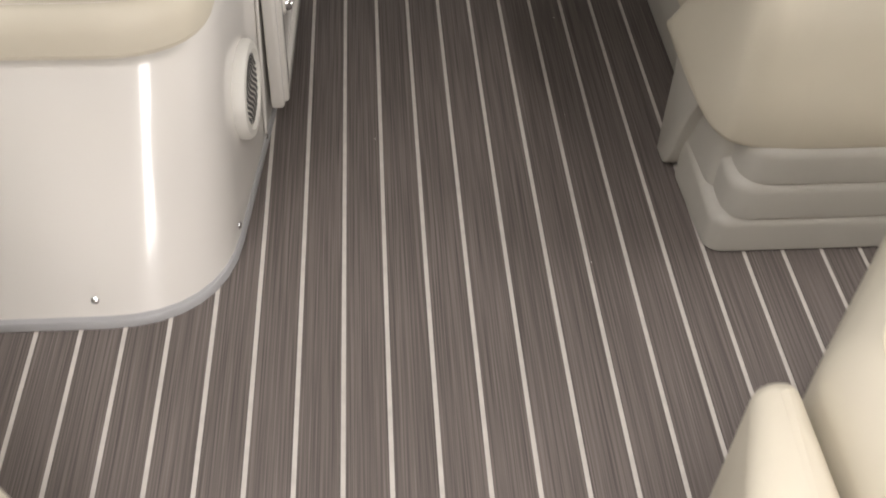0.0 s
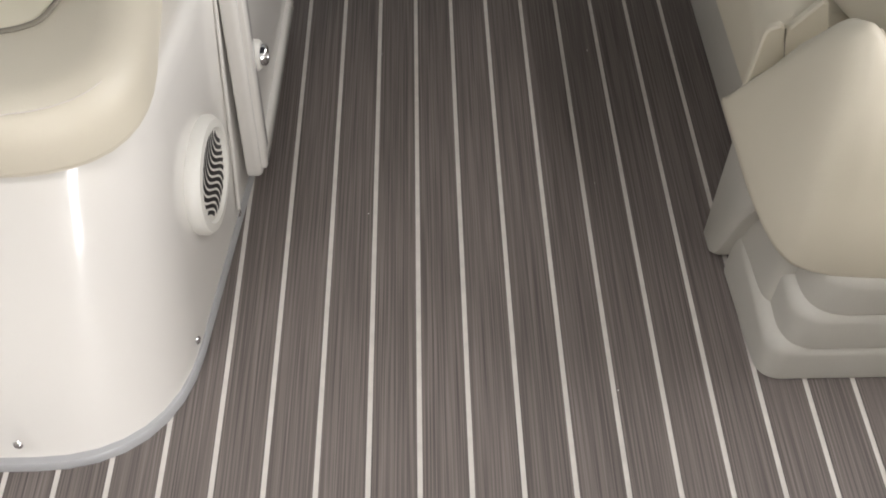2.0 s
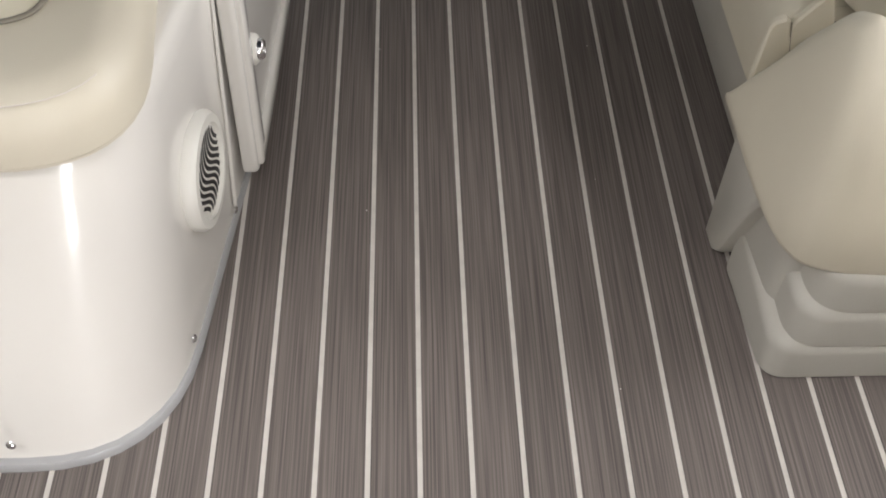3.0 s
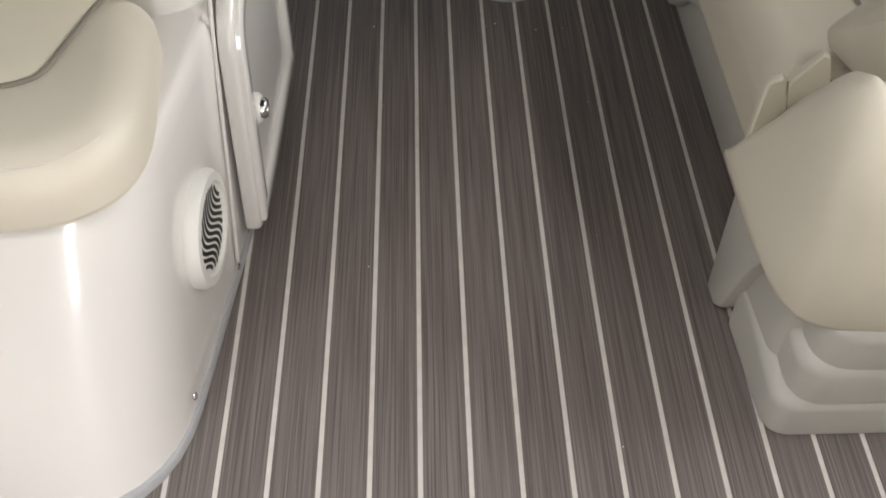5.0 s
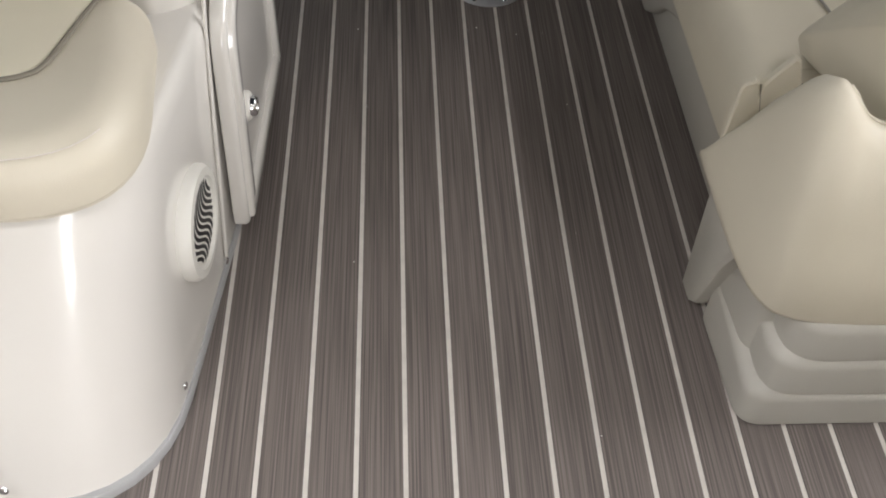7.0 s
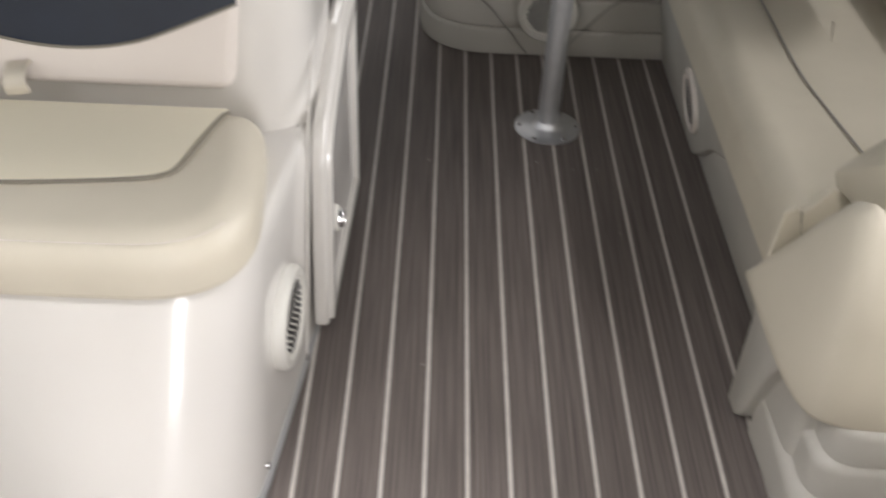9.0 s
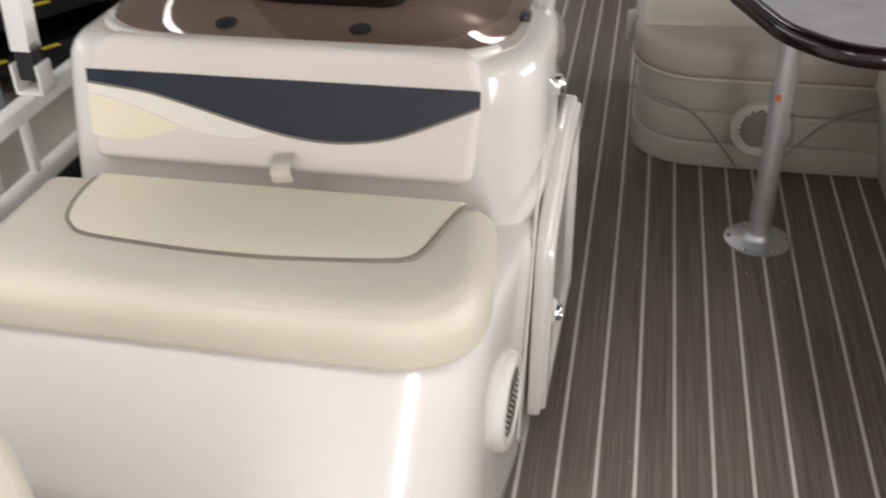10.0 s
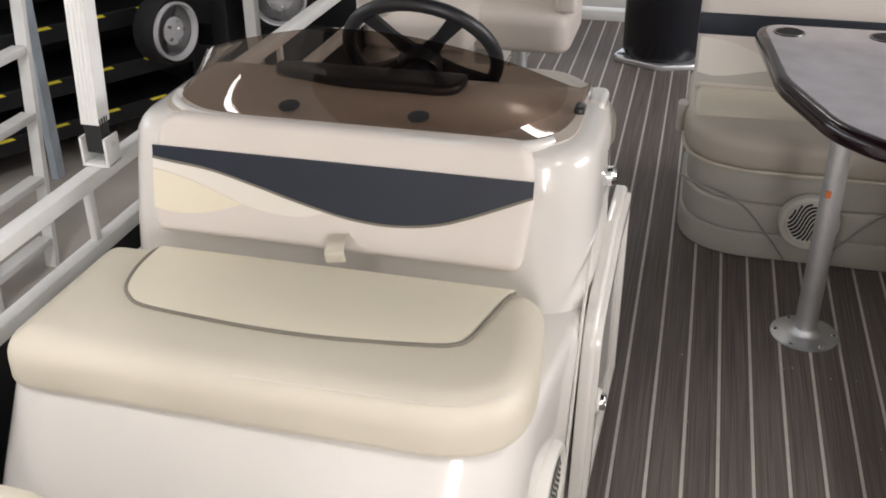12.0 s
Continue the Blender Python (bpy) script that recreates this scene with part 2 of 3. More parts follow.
wall_with_hole("wall_west", "y", -7.2, 14.2, -7.2, -7, 0, 6, 1.8, 3.4)

# ---- deck ----
deck = tagged(part("floor", box(-1.56, 1.22, -1.6, 5.7, -0.06, 0.0), STRIPE, smooth=False), "pale striped vinyl boat deck flooring", "floor", kind="structure")
hull = tagged(part("hull", box(-1.56, 1.22, -1.6, 5.7, -0.35, -0.064), ALU, smooth=False), "aluminium deck edge under the flooring", "deck", kind="structure")

# ---- helm console with its seat ----
console = thing("helm_console", "glossy beige fibreglass helm console with a cream front seat", "boat console", -0.85, 1.9, 0)
CI = Matrix.Translation((0.85, -1.9, 0))


def cpart(name, bm, mat, parent=console, label="", smooth=True, angle=40):
    """A part of the console, given in the deck's own metres."""
    return part(name, turn(bm, CI) if parent is console else bm, mat, parent, label, smooth, angle)


def console_ring(z, front, right_f, right_b, left, back, r, inward=0.0):
    loop = corner_loop([(left, front, 0.11), (right_f, front, r), (right_b, 1.8, 0.5), (right_b, back, 0.06), (left, back, 0.06)], 8)
    return [(x, y, z) for x, y in (inset(loop, inward) if inward else loop)]


lower = []
for z, ins in ((0.0, 0.0), (0.05, 0.0), (0.2, 0.0), (0.34, 0.0), (0.44, 0.0), (0.462, 0.003), (0.474, 0.009), (0.479, 0.017), (0.48, 0.024)):
    k = z / 0.48
    lower.append(console_ring(z, 1.155 + 0.205 * k, -0.386 + 0.008 * k, -0.319, -1.40 + 0.05 * k, 2.26, 0.23 - 0.06 * k, ins))
cpart("seat_base", skin(lower), GEL, label="glossy beige fibreglass seat base")

kick = [[(x, y, z) for x, y in inset([p[:2] for p in lower[0]], -o)] for z, o in ((0.0016, 0.0055), (0.018, 0.0055), (0.021, 0.003), (0.021, -0.004))]
cpart("kick_strip", skin(kick), GEL_TRIM, label="pale grey base strip")

upper = []
for z, f, l, rt, ins in ((0.47, 1.785, -1.325, -0.317, 0.0), (0.6, 1.793, -1.315, -0.318, 0.0), (0.72, 1.80, -1.30, -0.321, 0.0),
                         (0.785, 1.804, -1.29, -0.325, 0.0), (0.803, 1.806, -1.285, -0.328, 0.005), (0.816, 1.809, -1.28, -0.332, 0.014), (0.822, 1.814, -1.275, -0.337, 0.026)):
    loop = corner_loop([(l, f, 0.09), (rt, f, 0.15), (rt + 0.012, 2.05, 0.4), (rt, 2.2, 0.06), (l, 2.2, 0.06)], 8)
    upper.append([(x, y, z) for x, y in (inset(loop, ins) if ins else loop)])
cpart("console_body", skin(upper), GEL, label="rounded glossy fibreglass console body")

# Seat cushion, piping and welt line.
cush = corner_loop([(-1.33, 1.338, 0.06), (-0.343, 1.325, 0.2), (-0.386, 1.735, 0.06), (-1.325, 1.735, 0.06)], 10)
seat = cpart("seat_cushion", pad(cush, 0.468, 0.575, 0.06, 0.006, 0.01, 8), VINYL, label="padded cream vinyl seat cushion")
welt = [(x, y, 0.4695) for x, y in inset(cush, 0.005)]
cpart("welt", tube(welt, 0.0026, 8, True), WELT, label="thin welt along the cushion edge")
pipe = smooth_curve([(-1.187, 1.715, 0.572), (-1.191, 1.68, 0.5805), (-1.19, 1.614, 0.581), (-1.176, 1.55, 0.581), (-1.151, 1.513, 0.581), (-1.107, 1.487, 0.581), (-0.985, 1.472, 0.5815), (-0.871, 1.464, 0.5815), (-0.763, 1.464, 0.5815),
                     (-0.661, 1.472, 0.5815), (-0.553, 1.487, 0.581), (-0.511, 1.5, 0.581), (-0.491, 1.522, 0.581), (-0.474, 1.585, 0.581), (-0.453, 1.672, 0.58), (-0.444, 1.705, 0.574)], 6)
cpart("piping", tube(pipe, 0.0038, 8), PIPING, label="dark brown piping across the seat")
ins_loop = [(p.x, p.y) for p in pipe[3:]] + [(-1.187, 1.708)]
ins_c = Vector((-0.82, 1.6, 0))
cpart("seat_insert", skin([[(x, y, 0.55) for x, y in ins_loop], [(x, y, 0.5795) for x, y in ins_loop]]
                          + [[(ins_c.x + (x - ins_c.x) * q, ins_c.y + (y - ins_c.y) * q, z) for x, y in ins_loop] for q, z in ((0.99, 0.5818), (0.97, 0.583), (0.9, 0.584), (0.6, 0.5845), (0.3, 0.5846), (0.05, 0.5846))]), VINYL_L, label="paler cream vinyl seat insert", angle=60)

fs_line = [(x, y) for x, y in inset(cush, 0.016)]
a0 = min(range(len(fs_line)), key=lambda k: abs(fs_line[k][0] + 0.55) + abs(fs_line[k][1] - 1.35))
run = [(-0.86, fs_line[a0][1] - 0.002), (-0.72, fs_line[a0][1])] + [fs_line[k] for k in range(a0, a0 + 7)]
cpart("cushion_seam", tube([(x, y, 0.5655) for x, y in run], 0.0009, 6), VINYL_P, label="fine sewn seam near the cushion edge")

# Backrest panel, leaning with the console front.
BACK = Matrix.Translation((-0.82, 1.80, 0.583)) @ Matrix.Rotation(radians(90 - 9.5), 4, "X")
bk = corner_loop([(-0.408, -0.004, 0.025), (0.374, -0.006, 0.03), (0.394, 0.16, 0.3), (0.382, 0.252, 0.06), (-0.382, 0.252, 0.06), (-0.41, 0.12, 0.2)], 8)
panel = cpart("backrest", turn(pad(bk, -0.01, 0.045, 0.02, 0.0), BACK), VINYL_P, label="padded beige vinyl backrest panel")


def ribbon(curve_top, curve_bottom, z, thick, mat, name, label):
    """A thin sewn-on piece of vinyl between two lines over the backrest."""
    n = len(curve_top)
    rings = []
    for i in range(n):
        (x0, y0), (x1, y1) = curve_top[i], curve_bottom[i]
        rings.append([(x0, y0, z), (x1, y1, z), (x1, y1, z + thick), (x0, y0, z + thick)])
    return cpart(name, turn(skin(rings), BACK), mat, label=label, angle=30)


def line2(pts, n=24):
    c = smooth_curve([(x, y, 0) for x, y in pts], 10)
    xs = [p.x for p in c]
    x0, x1 = pts[0][0], pts[-1][0]
    out = []
    for k in range(n + 1):
        x = x0 + (x1 - x0) * k / n
        i = max(0, min(len(c) - 2, next((j for j in range(len(c) - 1) if c[j + 1].x >= x), len(c) - 2)))
        t = (x - c[i].x) / max(1e-6, c[i + 1].x - c[i].x)
        out.append((x, c[i].y + (c[i + 1].y - c[i].y) * t))
    return out


wave_low = line2([(-0.398, 0.16), (-0.359, 0.155), (-0.271, 0.145), (-0.173, 0.121), (-0.088, 0.098), (0.007, 0.076), (0.078, 0.068), (0.148, 0.07), (0.216, 0.082), (0.272, 0.102), (0.326, 0.125), (0.392, 0.154)], 36)
wave_top = [(x, 0.184) for x, y in wave_low]
ribbon(wave_top, wave_low, 0.0455, 0.003, NAVY, "wave_band", "dark navy vinyl wave band")
low_pts = [(x, y - 0.001, 0.0478) for x, y in wave_low]
cpart("band_piping", turn(tube(low_pts, 0.003, 6), BACK), PIPING, label="thin brown piping under the band")
p_top = line2([(-0.4, 0.133), (-0.36, 0.128), (-0.3, 0.112), (-0.25, 0.094), (-0.205, 0.077)], 18)
p_low = line2([(-0.402, 0.05), (-0.36, 0.044), (-0.31, 0.046), (-0.256, 0.058), (-0.205, 0.076)], 18)
ribbon(p_top, p_low, 0.0448, 0.002, VINYL_L, "cream_patch", "pale cream vinyl patch")
q_top = line2([(-0.4, 0.1585), (-0.359, 0.1535), (-0.271, 0.1435), (-0.173, 0.1195), (-0.088, 0.0965), (-0.02, 0.081)], 24)
q_low = line2([(-0.4, 0.1345), (-0.36, 0.1295), (-0.3, 0.1135), (-0.25, 0.0955), (-0.2, 0.0765), (-0.15, 0.066), (-0.1, 0.062), (-0.06, 0.066), (-0.02, 0.08)], 24)
ribbon(q_top, q_low, 0.0448, 0.0012, VINYL_W, "cream_patch", "pale cream vinyl patch")
strap = smooth_curve([(-0.812, 1.80, 0.598), (-0.812, 1.765, 0.618), (-0.81, 1.728, 0.622), (-0.808, 1.708, 0.607), (-0.806, 1.712, 0.586)], 5)
cpart("strap", skin([[(p.x - 0.02, p.y, p.z), (p.x + 0.02, p.y, p.z + 0.006), (p.x + 0.02, p.y + 0.004, p.z + 0.01), (p.x - 0.02, p.y + 0.004, p.z + 0.004)] for p in strap]), WELT, label="folded beige pull strap")

# Side: speaker cover, seam ridge, door, screws.
sp = speaker(None, 0.099, Matrix.Translation((0.502, -0.34, 0.23)) @ Matrix.Rotation(radians(86), 4, "Z") @ Matrix.Rotation(radians(90), 4, "X") @ Matrix.Rotation(radians(100), 4, "Z"))
sp.parent = console
ridge = smooth_curve([(-0.329, 1.652, 0.03), (-0.325, 1.70, 0.2), (-0.322, 1.745, 0.36), (-0.32, 1.785, 0.485), (-0.318, 1.84, 0.57), (-0.317, 1.95, 0.66), (-0.32, 2.1, 0.72)], 6)
cpart("seam_ridge", tube(ridge, 0.0035, 8), GEL, label="raised moulded seam")
d_loop = corner_loop([(1.715, 0.045, 0.03), (2.25, 0.045, 0.03), (2.25, 0.585, 0.04), (2.05, 0.575, 0.1), (1.772, 0.48, 0.12)], 8)
DOOR = Matrix.Translation((-0.318, 1.715, 0)) @ Matrix.Rotation(radians(-1.6), 4, "Z") @ Matrix.Translation((0, -1.715, 0)) @ Matrix(((0, 0, 1, 0), (1, 0, 0, 0), (0, 1, 0, 0), (0, 0, 0, 1)))
door = cpart("door", turn(pad(d_loop, 0.0, 0.028, 0.01, 0.0, 0.004), DOOR), GEL, label="raised white locker door on the console side")
ring = skin([[(x, y, z) for x, y in inset(d_loop, i)] for i, z in ((0.014, 0.026), (0.016, 0.035), (0.02, 0.038), (0.05, 0.038), (0.054, 0.035), (0.058, 0.026))], caps=False)
part("door_border", turn(turn(ring, DOOR), CI), GEL, door, "raised border round the door")
part("lock", turn(turn(shift(lathe([(0.028, 0.026), (0.028, 0.038), (0.024, 0.043), (0.016, 0.043), (0.015, 0.04), (0.001, 0.04)], 24), 1.82, 0.265, 0), DOOR), CI), PLASTIC, door, "white round lock rim")
part("lock_core", turn(turn(shift(lathe([(0.019, 0.041), (0.019, 0.05), (0.016, 0.054), (0.011, 0.054), (0.009, 0.05), (0.001, 0.05)], 16), 1.82, 0.265, 0), DOOR), CI), CHROME, door, "chrome lock core")
for x, y, z, rz in ((0.25, -0.742, 0.073, 0), (0.489, -0.551, 0.062, 80), (0.522, -0.258, 0.042, 83)):
    screw(console, x, y, z, Matrix.Rotation(radians(rz), 4, "Z") @ Matrix.Rotation(radians(70 if rz == 0 else 90), 4, "X"))
# Chrome catch on the side of the console.
cpart("catch_plate", box(-0.326, -0.31, 2.01, 2.05, 0.665, 0.755, 0.006), CHROME, label="chrome catch")
cpart("catch_knob", turn(lathe([(0.02, 0), (0.022, 0.012), (0.015, 0.02), (0.001, 0.021)], 20), Matrix.Translation((-0.312, 2.03, 0.69)) @ Matrix.Rotation(radians(90), 4, "Y")), CHROME, label="chrome catch knob")

# Dashboard, instrument pod and tinted windscreen.
dash = skin([[(x, y, z) for x, y in corner_loop([(-1.24 + i, 1.835 + i, 0.1), (-0.366 - i, 1.83 + i, 0.12), (-0.366 - i, 2.155, 0.03), (-1.24 + i, 2.155, 0.03)], 6)] for z, i in ((0.81, 0.0), (0.8255, 0.0), (0.827, 0.003))])
cpart("dashboard", dash, TAN, label="beige moulded dashboard top")
pod = corner_loop([(-1.075, 2.095, 0.04), (-0.9, 2.05, 0.2), (-0.64, 2.045, 0.06), (-0.635, 2.15, 0.02), (-1.085, 2.15, 0.02)], 8)
cpart("instrument_pod", pad(pod, 0.826, 0.848, 0.01, 0.002), DARK, label="black instrument pod")
low = smooth_curve([(-1.235, 2.2, 0.832), (-1.238, 2.06, 0.832), (-1.222, 1.94, 0.831), (-1.15, 1.872, 0.83), (-1.05, 1.85, 0.83), (-0.9, 1.842, 0.83), (-0.75, 1.837, 0.83), (-0.6, 1.834, 0.83), (-0.49, 1.842, 0.83), (-0.425, 1.874, 0.83), (-0.388, 1.95, 0.831), (-0.372, 2.12, 0.832)], 6)
top = smooth_curve([(-1.225, 2.26, 0.845), (-1.24, 2.14, 0.862), (-1.225, 2.09, 0.882), (-1.13, 2.075, 0.914), (-1.04, 2.07, 0.936), (-0.93, 2.07, 0.952), (-0.78, 2.07, 0.95), (-0.64, 2.07, 0.93), (-0.53, 2.075, 0.904), (-0.45, 2.08, 0.877), (-0.39, 2.1, 0.853), (-0.368, 2.16, 0.846)], 6)
rings = []
for a, b in zip(low, top):
    d = b - a
    line = [a] + [a + Vector((d.x * ty, d.y * ty, d.z * tz)) for ty, tz in ((0.3, 0.1), (0.55, 0.33), (0.8, 0.68))] + [b]
    rings.append([tuple(p) for p in line] + [tuple(p + Vector((0, 0.003, -0.003))) for p in reversed(line)])
screen = cpart("windscreen", skin(rings), GLASS, label="smoke-brown tinted acrylic windscreen", angle=50)
screen.visible_shadow = False
for x, y, z in ((-0.957, 1.893, 0.8395), (-0.682, 1.893, 0.8395)):
    cpart("snap", turn(lathe([(0.022, -0.001), (0.022, 0.001), (0.016, 0.002), (0.006, 0.0025), (0.001, 0.0025)], 24), Matrix.Translation((x, y, z)) @ Matrix.Rotation(radians(12), 4, "X")), RUBBER, label="round black windscreen fastener")
cpart("end_bracket", box(-0.388, -0.366, 2.01, 2.055, 0.822, 0.84, 0.006), DARK, label="black windscreen end bracket")
cpart("side_wing", pad(corner_loop([(-0.372, 2.1, 0.015), (-0.333, 2.08, 0.02), (-0.33, 2.19, 0.02), (-0.372, 2.19, 0.015)], 5), 0.80, 0.829, 0.012), GEL, label="raised fibreglass side wing")

lip = [(p.x, p.y - 0.026, 0.8235) for p in low[10:-10]]
cpart("front_lip", tube(lip, 0.012, 10), GEL, label="rounded moulded lip along the console top")

# Steering wheel.
WH = Matrix.Translation((-0.783, 2.3, 0.835)) @ Matrix.Rotation(radians(-55), 4, "X")
wheel = cpart("steering_wheel", turn(tube([(0.178 * math.cos(a), 0.178 * math.sin(a), 0) for a in (2 * math.pi * k / 40 for k in range(40))], 0.017, 12, True), WH), DARK, label="black padded steering wheel rim")
part("hub", turn(turn(lathe([(0.05, -0.05), (0.055, -0.03), (0.05, -0.01), (0.03, 0.0), (0.001, 0.0)], 24), WH), CI), DARK, wheel, "black wheel hub")
for a in (25, 155, 235, 305):
    spoke = skin([[(r, -w, -0.02), (r, w, -0.02), (r, w * 0.8, -0.006), (r, -w * 0.8, -0.006)] for r, w in ((0.03, 0.026), (0.1, 0.015), (0.172, 0.02))])
    part("spoke", turn(turn(turn(spoke, Matrix.Rotation(radians(a), 4, "Z")), WH), CI), DARK, wheel)
cpart("wheel_column", turn(lathe([(0.045, -0.14), (0.035, -0.05), (0.03, -0.03)], 16), WH), DARK, label="black steering column")

# ---- pedestal table ----
table = thing("pedestal_table", "dark laminate table with maroon gloss edge on an aluminium pedestal", "table", 0.229, 2.6145, 0)
t_loop = corner_loop([(-0.172, 0.1, 0.5), (-0.065, -0.2, 0.3), (0.065, -0.34, 0.3), (0.72, -0.35, 0.2), (0.72, 0.64, 0.2), (-0.225, 0.64, 0.1)], 12)
part("table_edge", pad(t_loop, 0.653, 0.702, 0.024, 0.0, 0.02, 7), MAROON, table, "glossy dark maroon rounded edge")
part("tabletop", pad(inset(t_loop, 0.028), 0.695, 0.7045, 0.003, 0.0, 0.001), TABLE, table, "dark grey glossy laminate top")
for x, y in ((-0.122, 0.53), (0.147, 0.535)):
    cup = part("cup_holder", shift(lathe([(0.046, 0.7046), (0.045, 0.7075), (0.04, 0.7075), (0.038, 0.7052), (0.001, 0.7052)], 28), x, y, 0), MAROON, table, "recessed dark cup holder")
    # No hole is cut: a flat black disc gives the shade of the recess.
    part("cup_shade_disc", shift(lathe([(0.039, 0.7054), (0.03, 0.7058), (0.001, 0.7058)], 28), x, y, 0), RUBBER, cup, "flat black disc for the shade inside the cup holder")
part("pole", lathe([(0.031, 0.012), (0.029, 0.3), (0.027, 0.656)], 28), ALU, table, "brushed aluminium pole")
part("flange", lathe([(0.092, 0.002), (0.092, 0.005), (0.089, 0.0075), (0.048, 0.009), (0.04, 0.013), (0.035, 0.024), (0.0315, 0.028)], 40), ALU, table, "round aluminium floor flange")
for k in range(6):
    a = radians(60 * k)
    screw(table, 0.079 * math.cos(a), 0.079 * math.sin(a), 0.007, Matrix.Identity(4))
part("label", shift(box(-0.02, -0.006, -0.029, -0.023, 0.436, 0.455), 0, 0, 0), ORANGE, table, "small orange warning label")

# ---- cross bench beyond the table ----
bench = thing("lounge_bench", "beige vinyl lounge bench with ribbed grey base", "bench", 0.3, 3.325, 0)
BI = Matrix.Translation((-0.3, -3.2, 0))


def bpart(name, bm, mat, label="", parent=None, **kw):
    return part(name, turn(bm, BI), mat, parent or bench, label, **kw)


b_loop = corner_loop([(-0.15, 2.905, 0.24), (1.08, 2.905, 0.02), (1.08, 3.55, 0.02), (-0.15, 3.55, 0.03)], 10)
for z0, z1, o in ((0.002, 0.09, 0.0), (0.09, 0.19, 0.006), (0.19, 0.3, 0.012)):
    bpart("base_panel", pad(inset(b_loop, o), z0, z1, 0.012, 0.0, 0.008), VINYL_G, "padded grey vinyl base band")
c_loop = inset(b_loop, -0.012)
bpart("cushion", pad(c_loop, 0.3, 0.418, 0.05, 0.01, 0.03), VINYL_T, "padded taupe vinyl seat cushion")
bpart("welt", tube([(x, y, 0.304) for x, y in inset(c_loop, 0.002)], 0.006, 8, True), WELT, "pale welt under the cushion")
BB = Matrix.Translation((0.46, 3.31, 0.43)) @ Matrix.Rotation(radians(82), 4, "X")
bb = corner_loop([(-0.61, -0.02, 0.03), (0.6, -0.02, 0.03), (0.6, 0.4, 0.05), (-0.61, 0.4, 0.05)], 6)
bpart("backrest", turn(pad(bb, -0.1, 0.03, 0.03, 0.0), BB), VINYL_P, "padded beige vinyl backrest")
bpart("band", turn(box(-0.612, 0.6, 0.17, 0.24, 0.0, 0.036, 0.006), BB), NAVY, "dark navy vinyl band")
b_sp = speaker(None, 0.091, Matrix.Translation((0.243 - 0.3, 2.901 - 3.2, 0.154)) @ Matrix.Rotation(radians(90), 4, "X") @ Matrix.Rotation(radians(35), 4, "Z"))
b_sp.parent = bench
# Recessed grooves drawn as thin bars; the dark colour carries their shade.
for s in (-1, 1):
    sw = smooth_curve([(0.24 + s * 0.4, 2.9, 0.27), (0.24 + s * 0.22, 2.9, 0.2), (0.24 + s * 0.12, 2.9, 0.1), (0.24 + s * 0.05, 2.9, 0.012)], 6)
    bpart("moulded_seam", tube([tuple(p) for p in sw], 0.0035, 6), SEAM, "curved groove drawn as a dark bar")
b_in = corner_loop([(-0.135, 3.04, 0.05), (1.05, 3.04, 0.02), (1.05, 3.29, 0.02), (-0.135, 3.29, 0.02)], 8)
bpart("cushion_insert", pad(b_in, 0.4, 0.434, 0.02, 0.002), VINYL, "pale cream vinyl cushion insert")
bp_top = line2([(-0.6, 0.16), (-0.5, 0.148), (-0.42, 0.118), (-0.33, 0.082), (-0.24, 0.075)], 16)
bp_low = line2([(-0.6, 0.045), (-0.55, 0.035), (-0.48, 0.042), (-0.38, 0.062), (-0.24, 0.0745)], 16)
bp_base = [(x, 0.012) for x, y in bp_low]
bpart("cream_patch", turn(skin([[(a, b, 0.0302), (c, d, 0.0302), (c, d, 0.0325), (a, b, 0.0325)] for (a, b), (c, d) in zip(bp_top, bp_low)]), BB), VINYL_W, "pale cream vinyl patch")
bpart("grey_patch", turn(skin([[(a, b - 0.0005, 0.0302), (c, d, 0.0302), (c, d, 0.0315), (a, b - 0.0005, 0.0315)] for (a, b), (c, d) in zip(bp_low, bp_base)]), BB), VINYL_G, "grey vinyl patch under the cream one")
bpart("grab_latch", box(-0.19, -0.15, 3.18, 3.24, 0.3, 0.4, 0.012), VINYL_G, "grey plastic hinge latch")

# ---- side bench along the rail ----
side = thing("side_bench", "long cream vinyl side bench with a plain grey base", "bench", 0.85, 2.2, 0)
SI = Matrix.Translation((-0.85, -2.2, 0))


def spart(name, bm, mat, label="", parent=None, **kw):
    return part(name, turn(bm, SI), mat, parent or side, label, **kw)


def flare(bm):
    """Leans a bench face outward towards its top."""
    return turn(bm, Matrix(((1, 0, -0.19, 0), (0, 1, 0, 0), (0, 0, 1, 0), (0, 0, 0, 1))))


spart("base", flare(box(0.632, 1.1, 1.5, 3.02, 0.002, 0.33, 0.012)), VINYL_G, "grey vinyl bench base")


def proud_panel(outline, x0, x1):
    """A moulded panel standing proud of the base, with an arched lower edge; outline in y and z."""
    return skin([[(x, y, z) for y, z in inset(outline, i)] for x, i in ((x1, 0.0), (x0 + 0.012, 0.0), (x0 + 0.004, 0.003), (x0, 0.011))])


def arch(pts, far, top):
    """An outline with a smooth arched lower edge through pts, closed at the far end and the top."""
    return [(p.x, p.y) for p in smooth_curve([(y, z, 0) for y, z in pts], 5)] + [(far, pts[-1][1]), (far, top), (pts[0][0], top)]


spart("flared_foot", proud_panel(arch([(1.425, 0.29), (1.445, 0.25), (1.475, 0.192), (1.505, 0.11), (1.53, 0.04), (1.56, 0.008)], 1.61, 0.33), 0.527, 0.62), VINYL_G, "flared grey vinyl foot with an arched edge")
spart("proud_panel", flare(proud_panel(arch([(2.0, 0.29), (2.1, 0.255), (2.255, 0.175), (2.39, 0.074), (2.495, 0.008)], 3.01, 0.3), 0.614, 0.66)), VINYL_G, "moulded grey panel with an arched edge")
